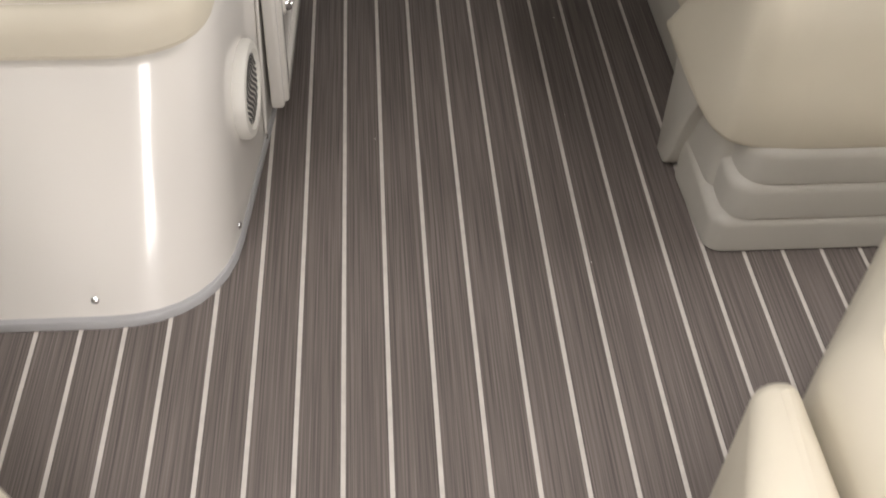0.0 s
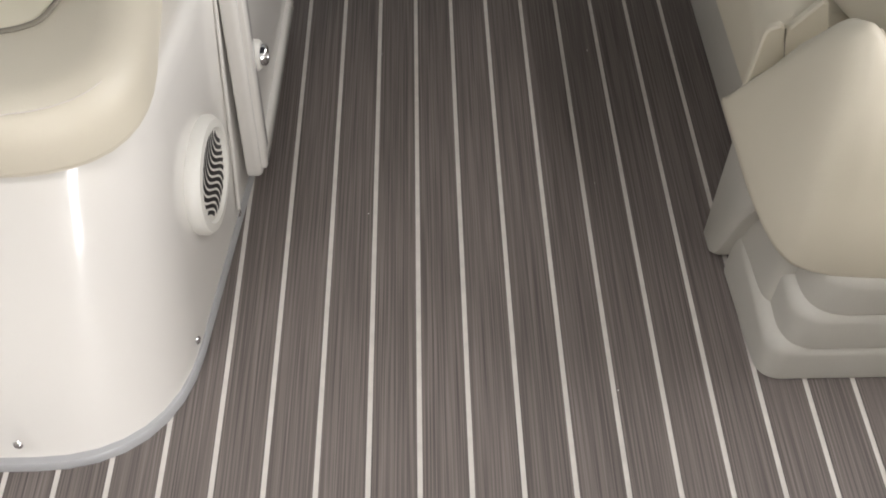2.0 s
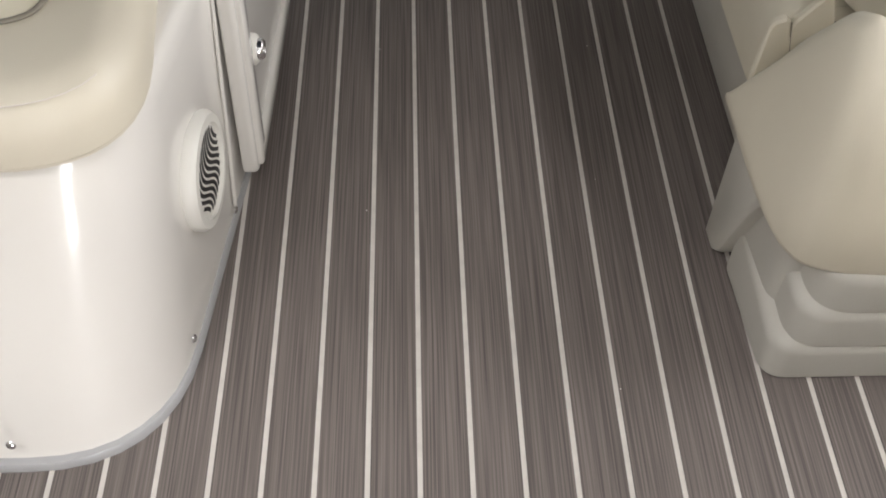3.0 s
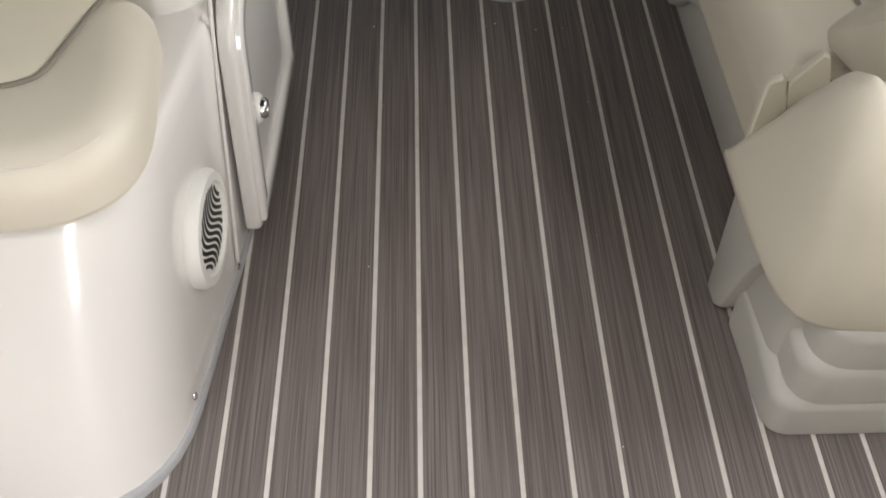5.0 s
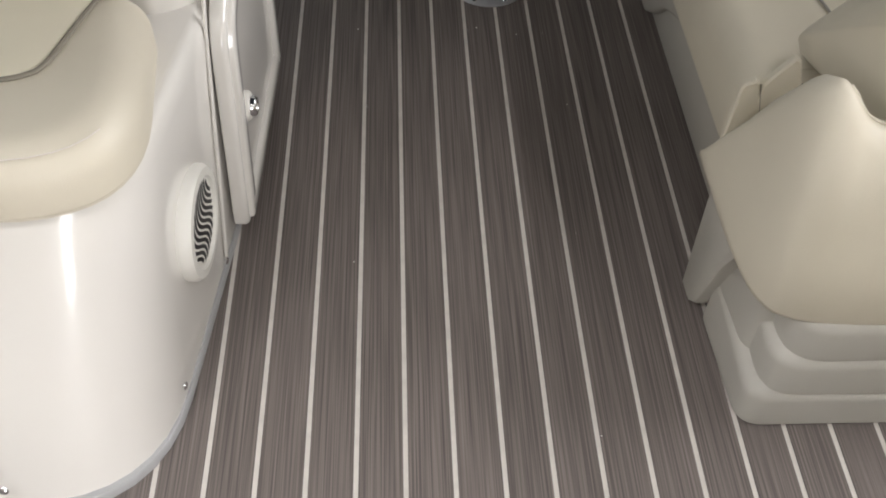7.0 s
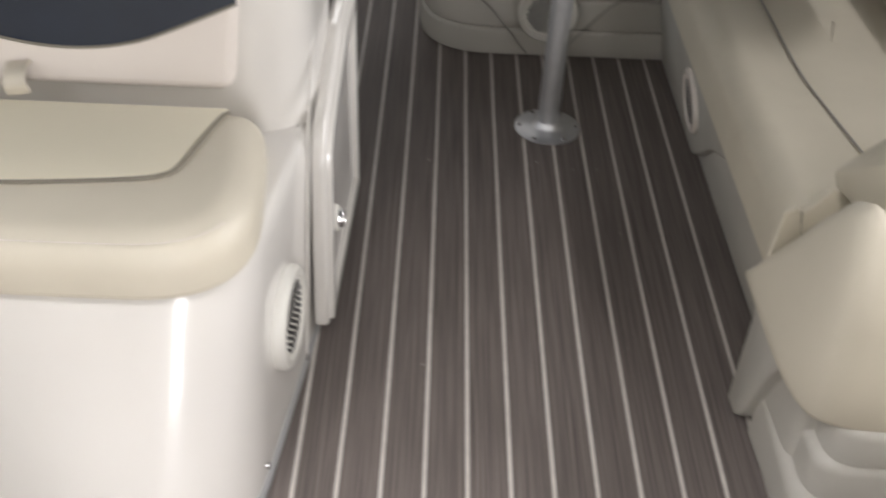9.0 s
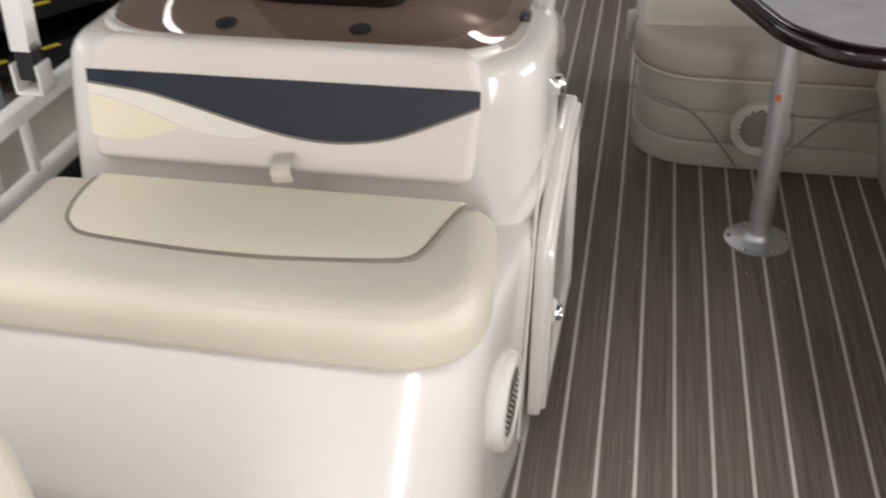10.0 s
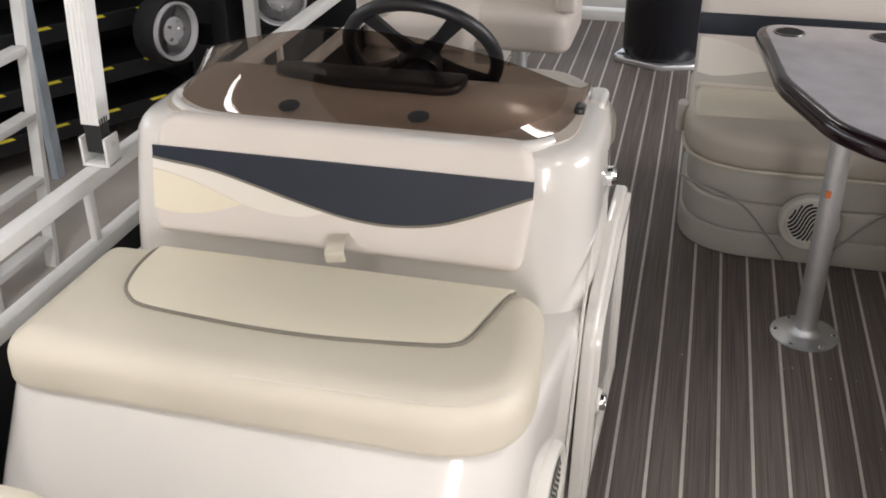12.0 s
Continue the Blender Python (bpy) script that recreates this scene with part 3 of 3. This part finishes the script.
s_loop = corner_loop([(0.545, 1.63, 0.06), (1.1, 1.63, 0.02), (1.1, 3.06, 0.02), (0.545, 3.06, 0.05)], 8)
spart("cushion", pad(s_loop, 0.295, 0.452, 0.06, 0.006, 0.02, 7), VINYL, "padded cream vinyl seat cushion")
spart("edge_seam", tube(smooth_curve([(0.553, 1.71, 0.33), (0.548, 1.68, 0.39), (0.558, 1.66, 0.425), (0.59, 1.66, 0.45), (0.64, 1.672, 0.4555), (0.7, 1.675, 0.456)], 6), 0.0009, 6), WELT, "fine sewn end seam")
seam = smooth_curve([(0.7, 3.0, 0.4575), (0.698, 2.44, 0.459), (0.699, 2.15, 0.459), (0.717, 1.98, 0.459), (0.741, 1.82, 0.458), (0.77, 1.6, 0.456)], 6)
spart("piping", tube(seam, 0.0025, 6), SEAM, "thin dark piping along the cushion")
# Unseen backrest, added; kept low so the east lamp reaches the cushion.
sb = corner_loop([(0.99, 1.6, 0.03), (1.12, 1.6, 0.03), (1.12, 3.3, 0.03), (1.0, 3.3, 0.03)], 6)
spart("backrest", pad(sb, 0.455, 0.62, 0.05, 0.0, 0.02), VINYL, "padded cream vinyl backrest")
s_sp = speaker(None, 0.086, Matrix.Translation((0.588 - 0.85, 2.48 - 2.2, 0.185)) @ Matrix.Rotation(radians(-90), 4, "Z") @ Matrix.Rotation(radians(100), 4, "X"), VINYL_P, "beige round speaker cover with wavy slots")
s_sp.parent = side

# ---- padded bench end with stepped skirt ----
endc = thing("bench_end", "padded cream vinyl bench end with stepped grey skirt", "armrest", 0.8, 1.45, 0)
EI = Matrix.Translation((-0.8, -1.45, 0))


def epart(name, bm, mat, label="", parent=None, **kw):
    return part(name, turn(bm, EI), mat, parent or endc, label, **kw)


for z0, z1, x0, y0, rise, rx in ((0.004, 0.1, 0.559, 1.289, 0.25, 0.045), (0.092, 0.188, 0.578, 1.289, 0.3, 0.06), (0.18, 0.272, 0.592, 1.291, 0.42, 0.07)):
    lp = corner_loop([(x0, y0, rx), (1.12, y0, 0.02), (1.12, 1.53, 0.02), (x0 - 0.012, 1.53, 0.02)], 10)
    band = pad(lp, z0, z1, 0.03, 0.0, 0.006, 8)
    for v in band.verts:
        v.co.z += rise * max(0.0, v.co.y - 1.32) * min(1.0, max(0.0, (v.co.z - z0) / 0.06)) * 0.8
    epart("skirt_band", band, VINYL_G, "padded grey vinyl skirt band")
plinth = corner_loop([(0.562, 1.293, 0.045), (1.12, 1.293, 0.02), (1.12, 1.53, 0.02), (0.552, 1.53, 0.02)], 8)
epart("sole", skin([[(x, y, z) for x, y in plinth] for z in (0.0016, 0.008)]), RUBBER, "dark rubber sole line")
side_loop = corner_loop([(0.566, 1.36, 0.05), (0.7, 1.36, 0.02), (0.7, 1.53, 0.02), (0.548, 1.53, 0.02)], 8)
epart("skirt_side", pad(side_loop, 0.006, 0.27, 0.02, 0.0, 0.004), VINYL_G, "plain grey vinyl skirt side")
secs = ((0.494, 1.56, 0.325, 1.585, 0.352), (0.499, 1.517, 0.315, 1.575, 0.385), (0.51, 1.43, 0.292, 1.55, 0.43), (0.527, 1.36, 0.273, 1.495, 0.512), (0.543, 1.332, 0.265, 1.445, 0.588),
        (0.556, 1.32, 0.261, 1.422, 0.628), (0.573, 1.312, 0.259, 1.412, 0.64), (0.595, 1.305, 0.258, 1.406, 0.62), (0.625, 1.3, 0.257, 1.402, 0.582), (0.665, 1.297, 0.256, 1.402, 0.564), (0.72, 1.295, 0.256, 1.402, 0.559), (1.0, 1.295, 0.256, 1.402, 0.556), (1.12, 1.295, 0.256, 1.402, 0.556))
fine = []
for k in range(5):
    fine.append(smooth_curve([(x[0], x[k], 0) for x in secs], 5))
rings = []
for a in zip(*fine):
    x, yf, zb, yt, zt = a[0].x, a[1].y, a[2].y, a[3].y, a[4].y
    h = zt - zb
    yb = max(yt + 0.03, 1.6)
    rings.append([(x, yf + 0.02, zb), (x, yf + 0.006, zb + 0.004), (x, yf, zb + min(0.015, h * 0.2)), (x, yf + 0.16 * (yt - yf), zb + h * 0.35), (x, yf + 0.42 * (yt - yf), zb + h * 0.68),
                  (x, yf + 0.7 * (yt - yf), zb + h * 0.9), (x, yf + 0.86 * (yt - yf), zb + h * 0.975), (x, yt, zt), (x, yt + 0.2 * (yb - yt), zt - h * 0.06), (x, yt + 0.6 * (yb - yt), zt - h * 0.3), (x, yb, zt - h * 0.6), (x, yb, zb)])
epart("cover", skin(rings), VINYL, "smooth cream vinyl cover with a raised point", angle=80)
epart("crest_seam", tube(smooth_curve([(0.585, 1.41, 0.632), (0.597, 1.407, 0.6185), (0.606, 1.405, 0.605), (0.625, 1.403, 0.584), (0.665, 1.403, 0.566), (0.72, 1.403, 0.561), (1.05, 1.403, 0.558)], 6), 0.0016, 6), WELT, "fine sewn seam over the crest")
for fl, right in ((((0.506, 0.39), (0.552, 0.38), (0.553, 0.44), (0.539, 0.505), (0.532, 0.511), (0.516, 0.505), (0.511, 0.497)), 3), (((0.545, 0.39), (0.61, 0.4), (0.602, 0.506), (0.589, 0.549), (0.58, 0.552), (0.545, 0.506), (0.541, 0.492)), 2)):
    flap = skin([[(x, y, z) for x, z in inset(list(fl), i)] for y, i in ((1.586, 0.003), (1.583, 0.0), (1.574, 0.0), (1.571, 0.003))])
    tab = epart("flap", flap, VINYL, "folded cream vinyl flap")
    # The gap beside the flap is drawn as a thin bar, dark like its shade.
    part("flap_slit", turn(tube([(x + 0.0005, 1.572, z) for x, z in fl[1:right + 1]], 0.0013, 6), EI), PIPING, tab, "dark bar drawn for the shaded slit beside the flap")

bol = thing("bolster", "plump cream vinyl bolster cushion leaning on the bench end", "cushion", 0.8, 1.6, 0.456)
near = corner_loop([(0.715, 0.465, 0.02), (1.1, 0.465, 0.03), (1.1, 0.745, 0.03), (0.63, 0.748, 0.03), (0.716, 0.64, 0.1)], 8)
back = corner_loop([(0.652, 0.458, 0.02), (1.09, 0.458, 0.03), (1.09, 0.605, 0.04), (0.74, 0.605, 0.03), (0.635, 0.5, 0.02)], 8)
rings = []
for y, k, q in ((1.484, 0.0, 0.5), (1.486, 0.0, 0.93), (1.489, 0.0, 0.97), (1.494, 0.0, 0.992), (1.502, 0.03, 1.0), (1.55, 0.26, 1.01), (1.6, 0.5, 1.015), (1.66, 0.8, 1.01), (1.705, 1.0, 1.0), (1.718, 1.0, 0.95)):
    mx, mz = 0.9, 0.6 * (1 - k) + 0.53 * k
    ring = [(a[0] * (1 - k) + b[0] * k, a[1] * (1 - k) + b[1] * k) for a, b in zip(near, back)]
    rings.append([(mx + (x - mx) * q - 0.8, y - 1.6, max(mz + (z - mz) * q, 0.4575) - 0.456) for x, z in ring])
part("bolster_body", skin(rings), VINYL, bol, "cream vinyl bolster", angle=70)
part("bolster_seam", tube([(0.9 + (x - 0.9) * 0.985 - 0.8, 1.4915 - 1.6, 0.6 + (z - 0.6) * 0.985 - 0.456) for x, z in near[27:]], 0.0016, 6), WELT, bol, "fine sewn seam")

# ---- near lounges beside the walk ----
chaise = thing("chaise_lounge", "cream vinyl chaise lounge with angled corner", "lounge", -1.0, 0.2, 0)
ch = corner_loop([(-1.44, -1.4, 0.03), (-0.42, -1.4, 0.03), (-0.395, 0.435, 0.1), (-1.06, 1.095, 0.1), (-1.44, 1.105, 0.03)], 8)
HI = Matrix.Translation((1.0, -0.2, 0))
part("base", turn(pad(inset(ch, 0.05), 0.002, 0.36, 0.01), HI), VINYL_G, chaise, "grey vinyl lounge base")
part("cushion", turn(pad(ch, 0.36, 0.51, 0.06, 0.006, 0.03), HI), VINYL, chaise, "padded cream vinyl cushion")
part("seam", turn(tube([(x, y, 0.493) for x, y in inset(ch, 0.022)], 0.003, 6, True), HI), WELT, chaise, "fine sewn seam")

lounge = thing("corner_seat", "cream vinyl corner seat with an angled backrest", "lounge", 0.75, 0.2, 0)
LI = Matrix.Translation((-0.75, -0.2, 0))
lb = corner_loop([(0.42, -1.4, 0.03), (1.12, -1.4, 0.03), (1.12, 1.02, 0.03), (0.72, 1.02, 0.1), (0.42, 0.63, 0.12)], 8)
part("base", turn(pad(inset(lb, 0.05), 0.002, 0.2, 0.01), LI), VINYL_G, lounge, "grey vinyl seat base")
part("backrest", turn(pad(lb, 0.2, 0.6, 0.12, 0.01, 0.03, 8), LI), VINYL, lounge, "padded cream vinyl backrest")
part("seam", turn(tube([(x, y, 0.575) for x, y in inset(lb, 0.048)], 0.003, 6, True), LI), VINYL_L, lounge, "pale sewn seam")
arm = corner_loop([(0.23, -0.4, 0.03), (0.415, -0.4, 0.03), (0.405, 0.632, 0.03), (0.35, 0.632, 0.04), (0.29, 0.45, 0.15)], 8)
part("arm_pad", turn(pad(arm, 0.2, 0.5, 0.035, 0.006, 0.03), LI), VINYL, lounge, "padded cream vinyl arm")
part("arm_seam", turn(tube([(x, y, 0.482) for x, y in inset(arm, 0.02)], 0.0025, 6, True), LI), WELT, lounge, "fine sewn seam")

# ---- seats beyond the helm ----
helm = thing("captain_bench", "beige vinyl helm seat with rounded edges", "seat", -0.77, 2.95, 0)
hs = corner_loop([(-0.4, -0.3, 0.06), (0.36, -0.3, 0.12), (0.43, 0.0, 0.25), (0.25, 0.25, 0.2), (-0.4, 0.25, 0.08)], 10)
part("base", pad(inset(hs, 0.05), 0.002, 0.4, 0.02), VINYL_G, helm, "grey vinyl seat base")
part("cushion", pad(hs, 0.4, 0.54, 0.08, 0.008, 0.03, 8), VINYL_T, helm, "padded beige vinyl cushion")
part("roll", pad(inset(hs, 0.1), 0.52, 0.556, 0.03, 0.006), VINYL_T, helm, "rounded upper roll of the cushion")

far_chair = thing("pedestal_chair", "beige vinyl swivel chair on a steel pedestal", "chair", -0.89, 4.27, 0)
fs = corner_loop([(-0.27, -0.24, 0.08), (0.24, -0.24, 0.08), (0.24, 0.24, 0.06), (-0.27, 0.24, 0.06)], 6)
part("seat", pad(fs, 0.3, 0.46, 0.05, 0.01), VINYL_P, far_chair, "padded beige seat")
part("backrest", pad(corner_loop([(-0.27, 0.16, 0.05), (0.2, 0.16, 0.05), (0.2, 0.28, 0.05), (-0.27, 0.28, 0.05)], 6), 0.44, 0.95, 0.05), VINYL_P, far_chair, "tall padded backrest")
part("arm", pad(corner_loop([(0.17, -0.2, 0.03), (0.26, -0.2, 0.03), (0.26, 0.26, 0.03), (0.17, 0.26, 0.03)], 6), 0.46, 0.62, 0.04), VINYL_P, far_chair, "padded arm")
part("pedestal", lathe([(0.12, 0.001), (0.12, 0.01), (0.035, 0.02), (0.035, 0.31)], 20), ALU, far_chair, "steel pedestal")

bow = thing("bow_lounge", "beige vinyl bow lounge along the rail", "lounge", -1.24, 4.72, 0)
part("base", box(-0.22, 0.2, -0.9, 0.8, 0.002, 0.34, 0.02), VINYL_G, bow, "grey vinyl base")
part("cushion", pad(corner_loop([(-0.22, -0.9, 0.05), (0.22, -0.9, 0.05), (0.22, 0.8, 0.05), (-0.22, 0.8, 0.05)], 6), 0.34, 0.48, 0.05, 0.008), VINYL_P, bow, "padded cushion")
part("backrest", pad(corner_loop([(-0.24, -0.9, 0.03), (-0.1, -0.9, 0.03), (-0.1, 0.8, 0.03), (-0.24, 0.8, 0.03)], 6), 0.47, 0.8, 0.05), VINYL_P, bow, "padded backrest")

barrel = thing("black_bin", "tall round black bin standing in a silver tray", "bin", -0.31, 5.05, 0)
part("bin_body", lathe([(0.17, 0.02), (0.19, 0.05), (0.2, 0.9), (0.19, 0.93)], 36), simple("bin_plastic", (0.01, 0.011, 0.016), 0.25, amount=0.2), barrel, "glossy black bin body")
tray = part("tray", pad(corner_loop([(-0.24, -0.1, 0.08), (0.0, -0.22, 0.1), (0.22, -0.15, 0.1), (0.2, 0.18, 0.1), (-0.15, 0.18, 0.1)], 6), 0.001, 0.028, 0.01), ALU, barrel, "silver tray with holes")
for x, y in ((-0.19, -0.06), (-0.12, -0.11)):
    part("hole", shift(lathe([(0.022, 0.0283), (0.02, 0.0295), (0.001, 0.0295)], 16), x, y, 0), DARK, tray)

# White bar in place of the daylit ground seen past the bow gate.
tagged(part("bright_ground_bar", box(-1.0, -0.45, 5.64, 5.72, 0.0016, 0.06, 0.006), ALU_W), "white bar standing in for bright ground past the bow gate", "gate sill", kind="structure")

# ---- side rail, bimini post and an added shade canopy ----
rail = thing("boat_rail", "white aluminium square tube rail with a black panel", "railing", -1.46, 1.86, 0)
part("top_rail", box(-0.02, 0.02, -3.3, 3.5, 0.6, 0.638, 0.005), ALU_W, rail, "white square top rail")
part("lower_rail", box(-0.018, 0.018, -3.3, 3.5, 0.436, 0.472, 0.005), ALU_W, rail, "white square lower rail")
part("toe_rail", box(-0.018, 0.018, -3.3, 3.5, 0.0015, 0.04, 0.005), ALU_W, rail, "white square toe rail")
for y in (-3.2, -2.2, -1.1, 0.02, 1.15, 2.3, 3.4):
    part("post", box(-0.009, 0.009, y - 0.011, y + 0.011, 0.04, 0.602, 0.004), ALU_W, rail, "thin white post")
part("rail_panel", box(-0.006, 0.004, -3.28, 3.48, 0.041, 0.435, 0.001), BLACK, rail, "black skin panel")

bimini = thing("bimini_top", "ribbed aluminium bimini post carrying an unseen shade canopy", "canopy", -1.452, 1.945, 0.639)
for x in (-0.03, 0.03):
    part("bracket_cheek", box(x - 0.004, x + 0.004, -0.028, 0.028, 0.0, 0.07, 0.003), ALU_W, bimini, "white bracket cheek")
part("bracket_base", box(-0.034, 0.034, -0.028, 0.028, 0.0, 0.008, 0.002), ALU_W, bimini, "white bracket base")
part("bracket_pin", turn(lathe([(0.006, -0.04), (0.006, 0.04)], 12), Matrix.Translation((0, 0, 0.05)) @ Matrix.Rotation(radians(90), 4, "Y")), CHROME, bimini, "steel pin")
part("post_foot", box(-0.022, 0.022, -0.018, 0.018, 0.03, 0.115, 0.004), DARK, bimini, "black plastic post foot")
pr = []
for i, (a, b) in enumerate(((-1, -1), (1, -1), (1, 1), (-1, 1))):
    for k in range(9):
        t = -1 + 2 * k / 9
        d = 0.0225 if k % 2 == 0 else 0.0205
        pr.append({0: (t * 0.0225, -d), 1: (d, t * 0.0225), 2: (-t * 0.0225, d), 3: (-d, -t * 0.0225)}[i])
part("post", skin([[(x, y + (z - 0.1) * 0.08, z) for x, y in pr] for z in (0.1, 1.53)]), ALU_W, bimini, "ribbed white aluminium post", smooth=False)
# The canopy is unseen: assumed from the post, sized to shade the far deck.
part("canopy", box(-0.05, 2.7, -1.5, 1.6, 1.53, 1.56, 0.01), NAVY, bimini, "unseen dark canvas canopy that shades the deck")

# ---- showroom things beside the boat ----
ladder = thing("step_ladder", "white aluminium step ladder standing on concrete", "ladder", -2.96, 3.6, ZG)
for y in (0.0, -0.42):
    s1 = 1 if y == 0 else -1
    part("stile", skin([[(dx - 0.03 * (z / 2), y + s1 * -0.0 + 0.135 * z * (1 if y == 0 else 0.5) + dy, z) for dx, dy in ((-0.028, -0.014), (0.028, -0.014), (0.028, 0.014), (-0.028, 0.014))] for z in (0.0, 2.1)]), ALU_W, ladder, "white aluminium stile", smooth=False)
for k in range(7):
    z = 0.12 + 0.29 * k
    part("rung", box(-0.04 - 0.015 * z, 0.03 - 0.015 * z, -0.42 + 0.0675 * z + 0.02, 0.135 * z - 0.02, z, z + 0.035, 0.004), ALU_W, ladder, "flat white rung")
for fx, fy, tx, ty in ((-0.55, 0.9, -0.1, 0.32), (-0.75, 0.4, -0.16, 0.02)):
    part("rear_leg", skin([[(fx + (tx - fx) * k + dx, fy + (ty - fy) * k + dy, 2.0 * k) for dx, dy in ((-0.02, -0.035), (0.02, -0.035), (0.02, 0.035), (-0.02, 0.035))] for k in (0.0, 1.0)]), BLUE, ladder, "pale blue rear leg", smooth=False)

RK = pose(-3.4, 4.93, ZG, 0, 0, 60)
rack = thing("storage_rack", "black steel rack with yellow marked shelf edges", "rack")
rack.matrix_world = RK
# Panel added to fill the dark background behind the shelves.
part("back_panel", box(-2.4, 0.9, 0.5, 0.55, 0.0, 2.4), BLACK, rack, "black panel added as a dark backdrop to the shelves", smooth=False)
for z in (0.25, 0.5, 0.8, 1.12):
    shelf = part("shelf", box(-2.4, 0.6, 0.0, 0.5, z - 0.1, z, 0.006), BLACK, rack, "thick black shelf", smooth=False)
    for k in range(9):
        x = -2.3 + 0.32 * k
        part("yellow_mark", skin([[(x + 0.02 * s + d, -0.003, z - 0.004 - 0.016 * s) for d in (0.0, 0.11)] + [(x + 0.02 * s + d, 0.0008, z - 0.004 - 0.016 * s) for d in (0.11, 0.0)] for s in (0, 1)]), YELLOW, shelf, "yellow tape mark", smooth=False)
for x in (-2.4, -0.9, 0.6):
    part("upright", box(x, x + 0.06, 0.02, 0.08, 0.0, 2.4, 0.004), BLACK, rack, "black upright", smooth=False)


def road_wheel(x, y, z, r, rz):
    w = thing("trailer_wheel", "silver trailer wheel with black tyre leaning by the rack", "wheel", group="trailer wheels")
    w.matrix_world = Matrix.Translation((x, y, z)) @ Matrix.Rotation(radians(rz), 4, "Z") @ Matrix.Rotation(radians(90), 4, "X")
    part("tyre", lathe([(r * 0.98, -0.16), (r * 1.15, -0.15), (r * 1.22, -0.11), (r * 1.22, -0.05), (r * 1.15, -0.01), (r * 0.99, -0.02)], 36), RUBBER, w, "black rubber tyre")
    part("rim", lathe([(r * 1.02, -0.02), (r * 1.03, 0.015), (r * 0.95, 0.012), (r * 0.88, -0.04), (r * 0.8, -0.05), (r * 0.62, -0.05), (r * 0.5, -0.02), (r * 0.25, -0.01), (0.002, -0.01)], 40), RIM, w, "silver dished rim")
    for k in range(5):
        a = 2 * math.pi * k / 5
        part("nut", shift(lathe([(0.011, -0.015), (0.011, 0.006), (0.002, 0.008)], 6), r * 0.36 * math.cos(a), r * 0.36 * math.sin(a), 0), CHROME, w, "wheel nut")
    return w


road_wheel(-3.0, 5.1, -0.06, 0.16, 75)
road_wheel(-2.62, 5.7, 0.0, 0.165, 15)

trailer = thing("boat_trailer", "black boat trailer frame standing behind the rack", "trailer", -2.9, 5.9, ZG)
part("beam", box(-0.9, 1.2, 0.0, 0.12, 0.35, 0.5, 0.01), BLACK, trailer, "black steel beam", smooth=False)
part("guard", box(-0.12, 0.0, -0.35, 0.0, 0.1, 1.6, 0.02), BLACK, trailer, "black guard post")
# Board added to fill the dark background beyond the wheels.
part("side_board", box(-1.6, 1.6, 0.4, 0.46, 0.0, 1.9, 0.01), BLACK, trailer, "black board added as a dark backdrop", smooth=False)
part("jack_tube", box(0.18, 0.25, -0.5, -0.43, 0.0, 1.4, 0.006), ALU_W, trailer, "white jack tube")
part("jack_foot", box(0.185, 0.245, -0.495, -0.435, 0.4, 0.56, 0.004), DARK, trailer, "black jack collar")
tagged(part("floor_beam", box(-3.78, -3.08, 3.27, 3.39, ZG + 0.001, ZG + 0.12, 0.01), RUST), "red-brown painted steel beam lying on concrete", "beam")

specks = bmesh.new()
for k in range(12):
    x, y = random.uniform(-0.3, 0.5), random.uniform(0.7, 2.6)
    r = random.uniform(0.0008, 0.0018)
    bmesh.ops.create_icosphere(specks, subdivisions=1, radius=r, matrix=Matrix.Translation((x, y, 0.0015 + r * 0.6)))
tagged(part("crumbs", specks, PLASTIC), "tiny pale crumbs scattered on the deck", "crumbs", kind="stuff")

# ---- window bars and light fittings of the showroom; east and roof bars are added ----
window = thing("window_1", "white framed showroom window with several panes", "window", -6.84, 3.0, 2.6, kind="structure")
for k in range(7):
    part("mullion", box(-0.03, 0.03, -3.1 + k * 1.0, -2.9 + k * 1.0, -0.8, 0.8, 0.004), ALU_W, window, smooth=False)
for z in (-0.8, 0.0, 0.76):
    part("transom", box(-0.03, 0.03, -3.0, 3.0, z, z + 0.05, 0.004), ALU_W, window, smooth=False)
# Unseen window, made up to go with the added east lamp.
added_eastwin = thing("added_window", "white framed showroom window with several panes", "window", 6.84, 2.5, 2.4, kind="structure")
for k in range(6):
    part("mullion", box(-0.03, 0.03, -2.53 + k * 1.0, -2.47 + k * 1.0, -0.9, 0.9, 0.004), ALU_W, added_eastwin, smooth=False)
for z in (-0.9, 0.0, 0.86):
    part("transom", box(-0.03, 0.03, -2.5, 2.5, z, z + 0.05, 0.004), ALU_W, added_eastwin, smooth=False)

# Bars added below the skylight lamp to split its reflection in the windscreen.
roofwin = thing("added_skylight_bars", "unseen white skylight bars, added to break up its glint", "skylight", -0.9, -0.1, 3.955, kind="structure")
for k in range(5):
    part("mullion", box(-1.35 + k * 0.65, -1.25 + k * 0.65, -0.8, 0.8, -0.02, 0.02, 0.004), ALU_W, roofwin, smooth=False)
for k in range(3):
    part("transom", box(-1.35, 1.35, -0.85 + k * 0.8, -0.75 + k * 0.8, -0.025, 0.015, 0.004), ALU_W, roofwin, smooth=False)

# ---- deck planks ----
plank_mesh = mesh_of("plank", box(-0.0359, 0.0359, -1.59, 5.69, 0.0, 0.0015, 0.0006, 1), PLANK, False)
for k in range(-25, 9):
    ob = new("plank", plank_mesh)
    ob.location = (0.52 + 0.08 * k, 0, 0)
    ob.parent = deck
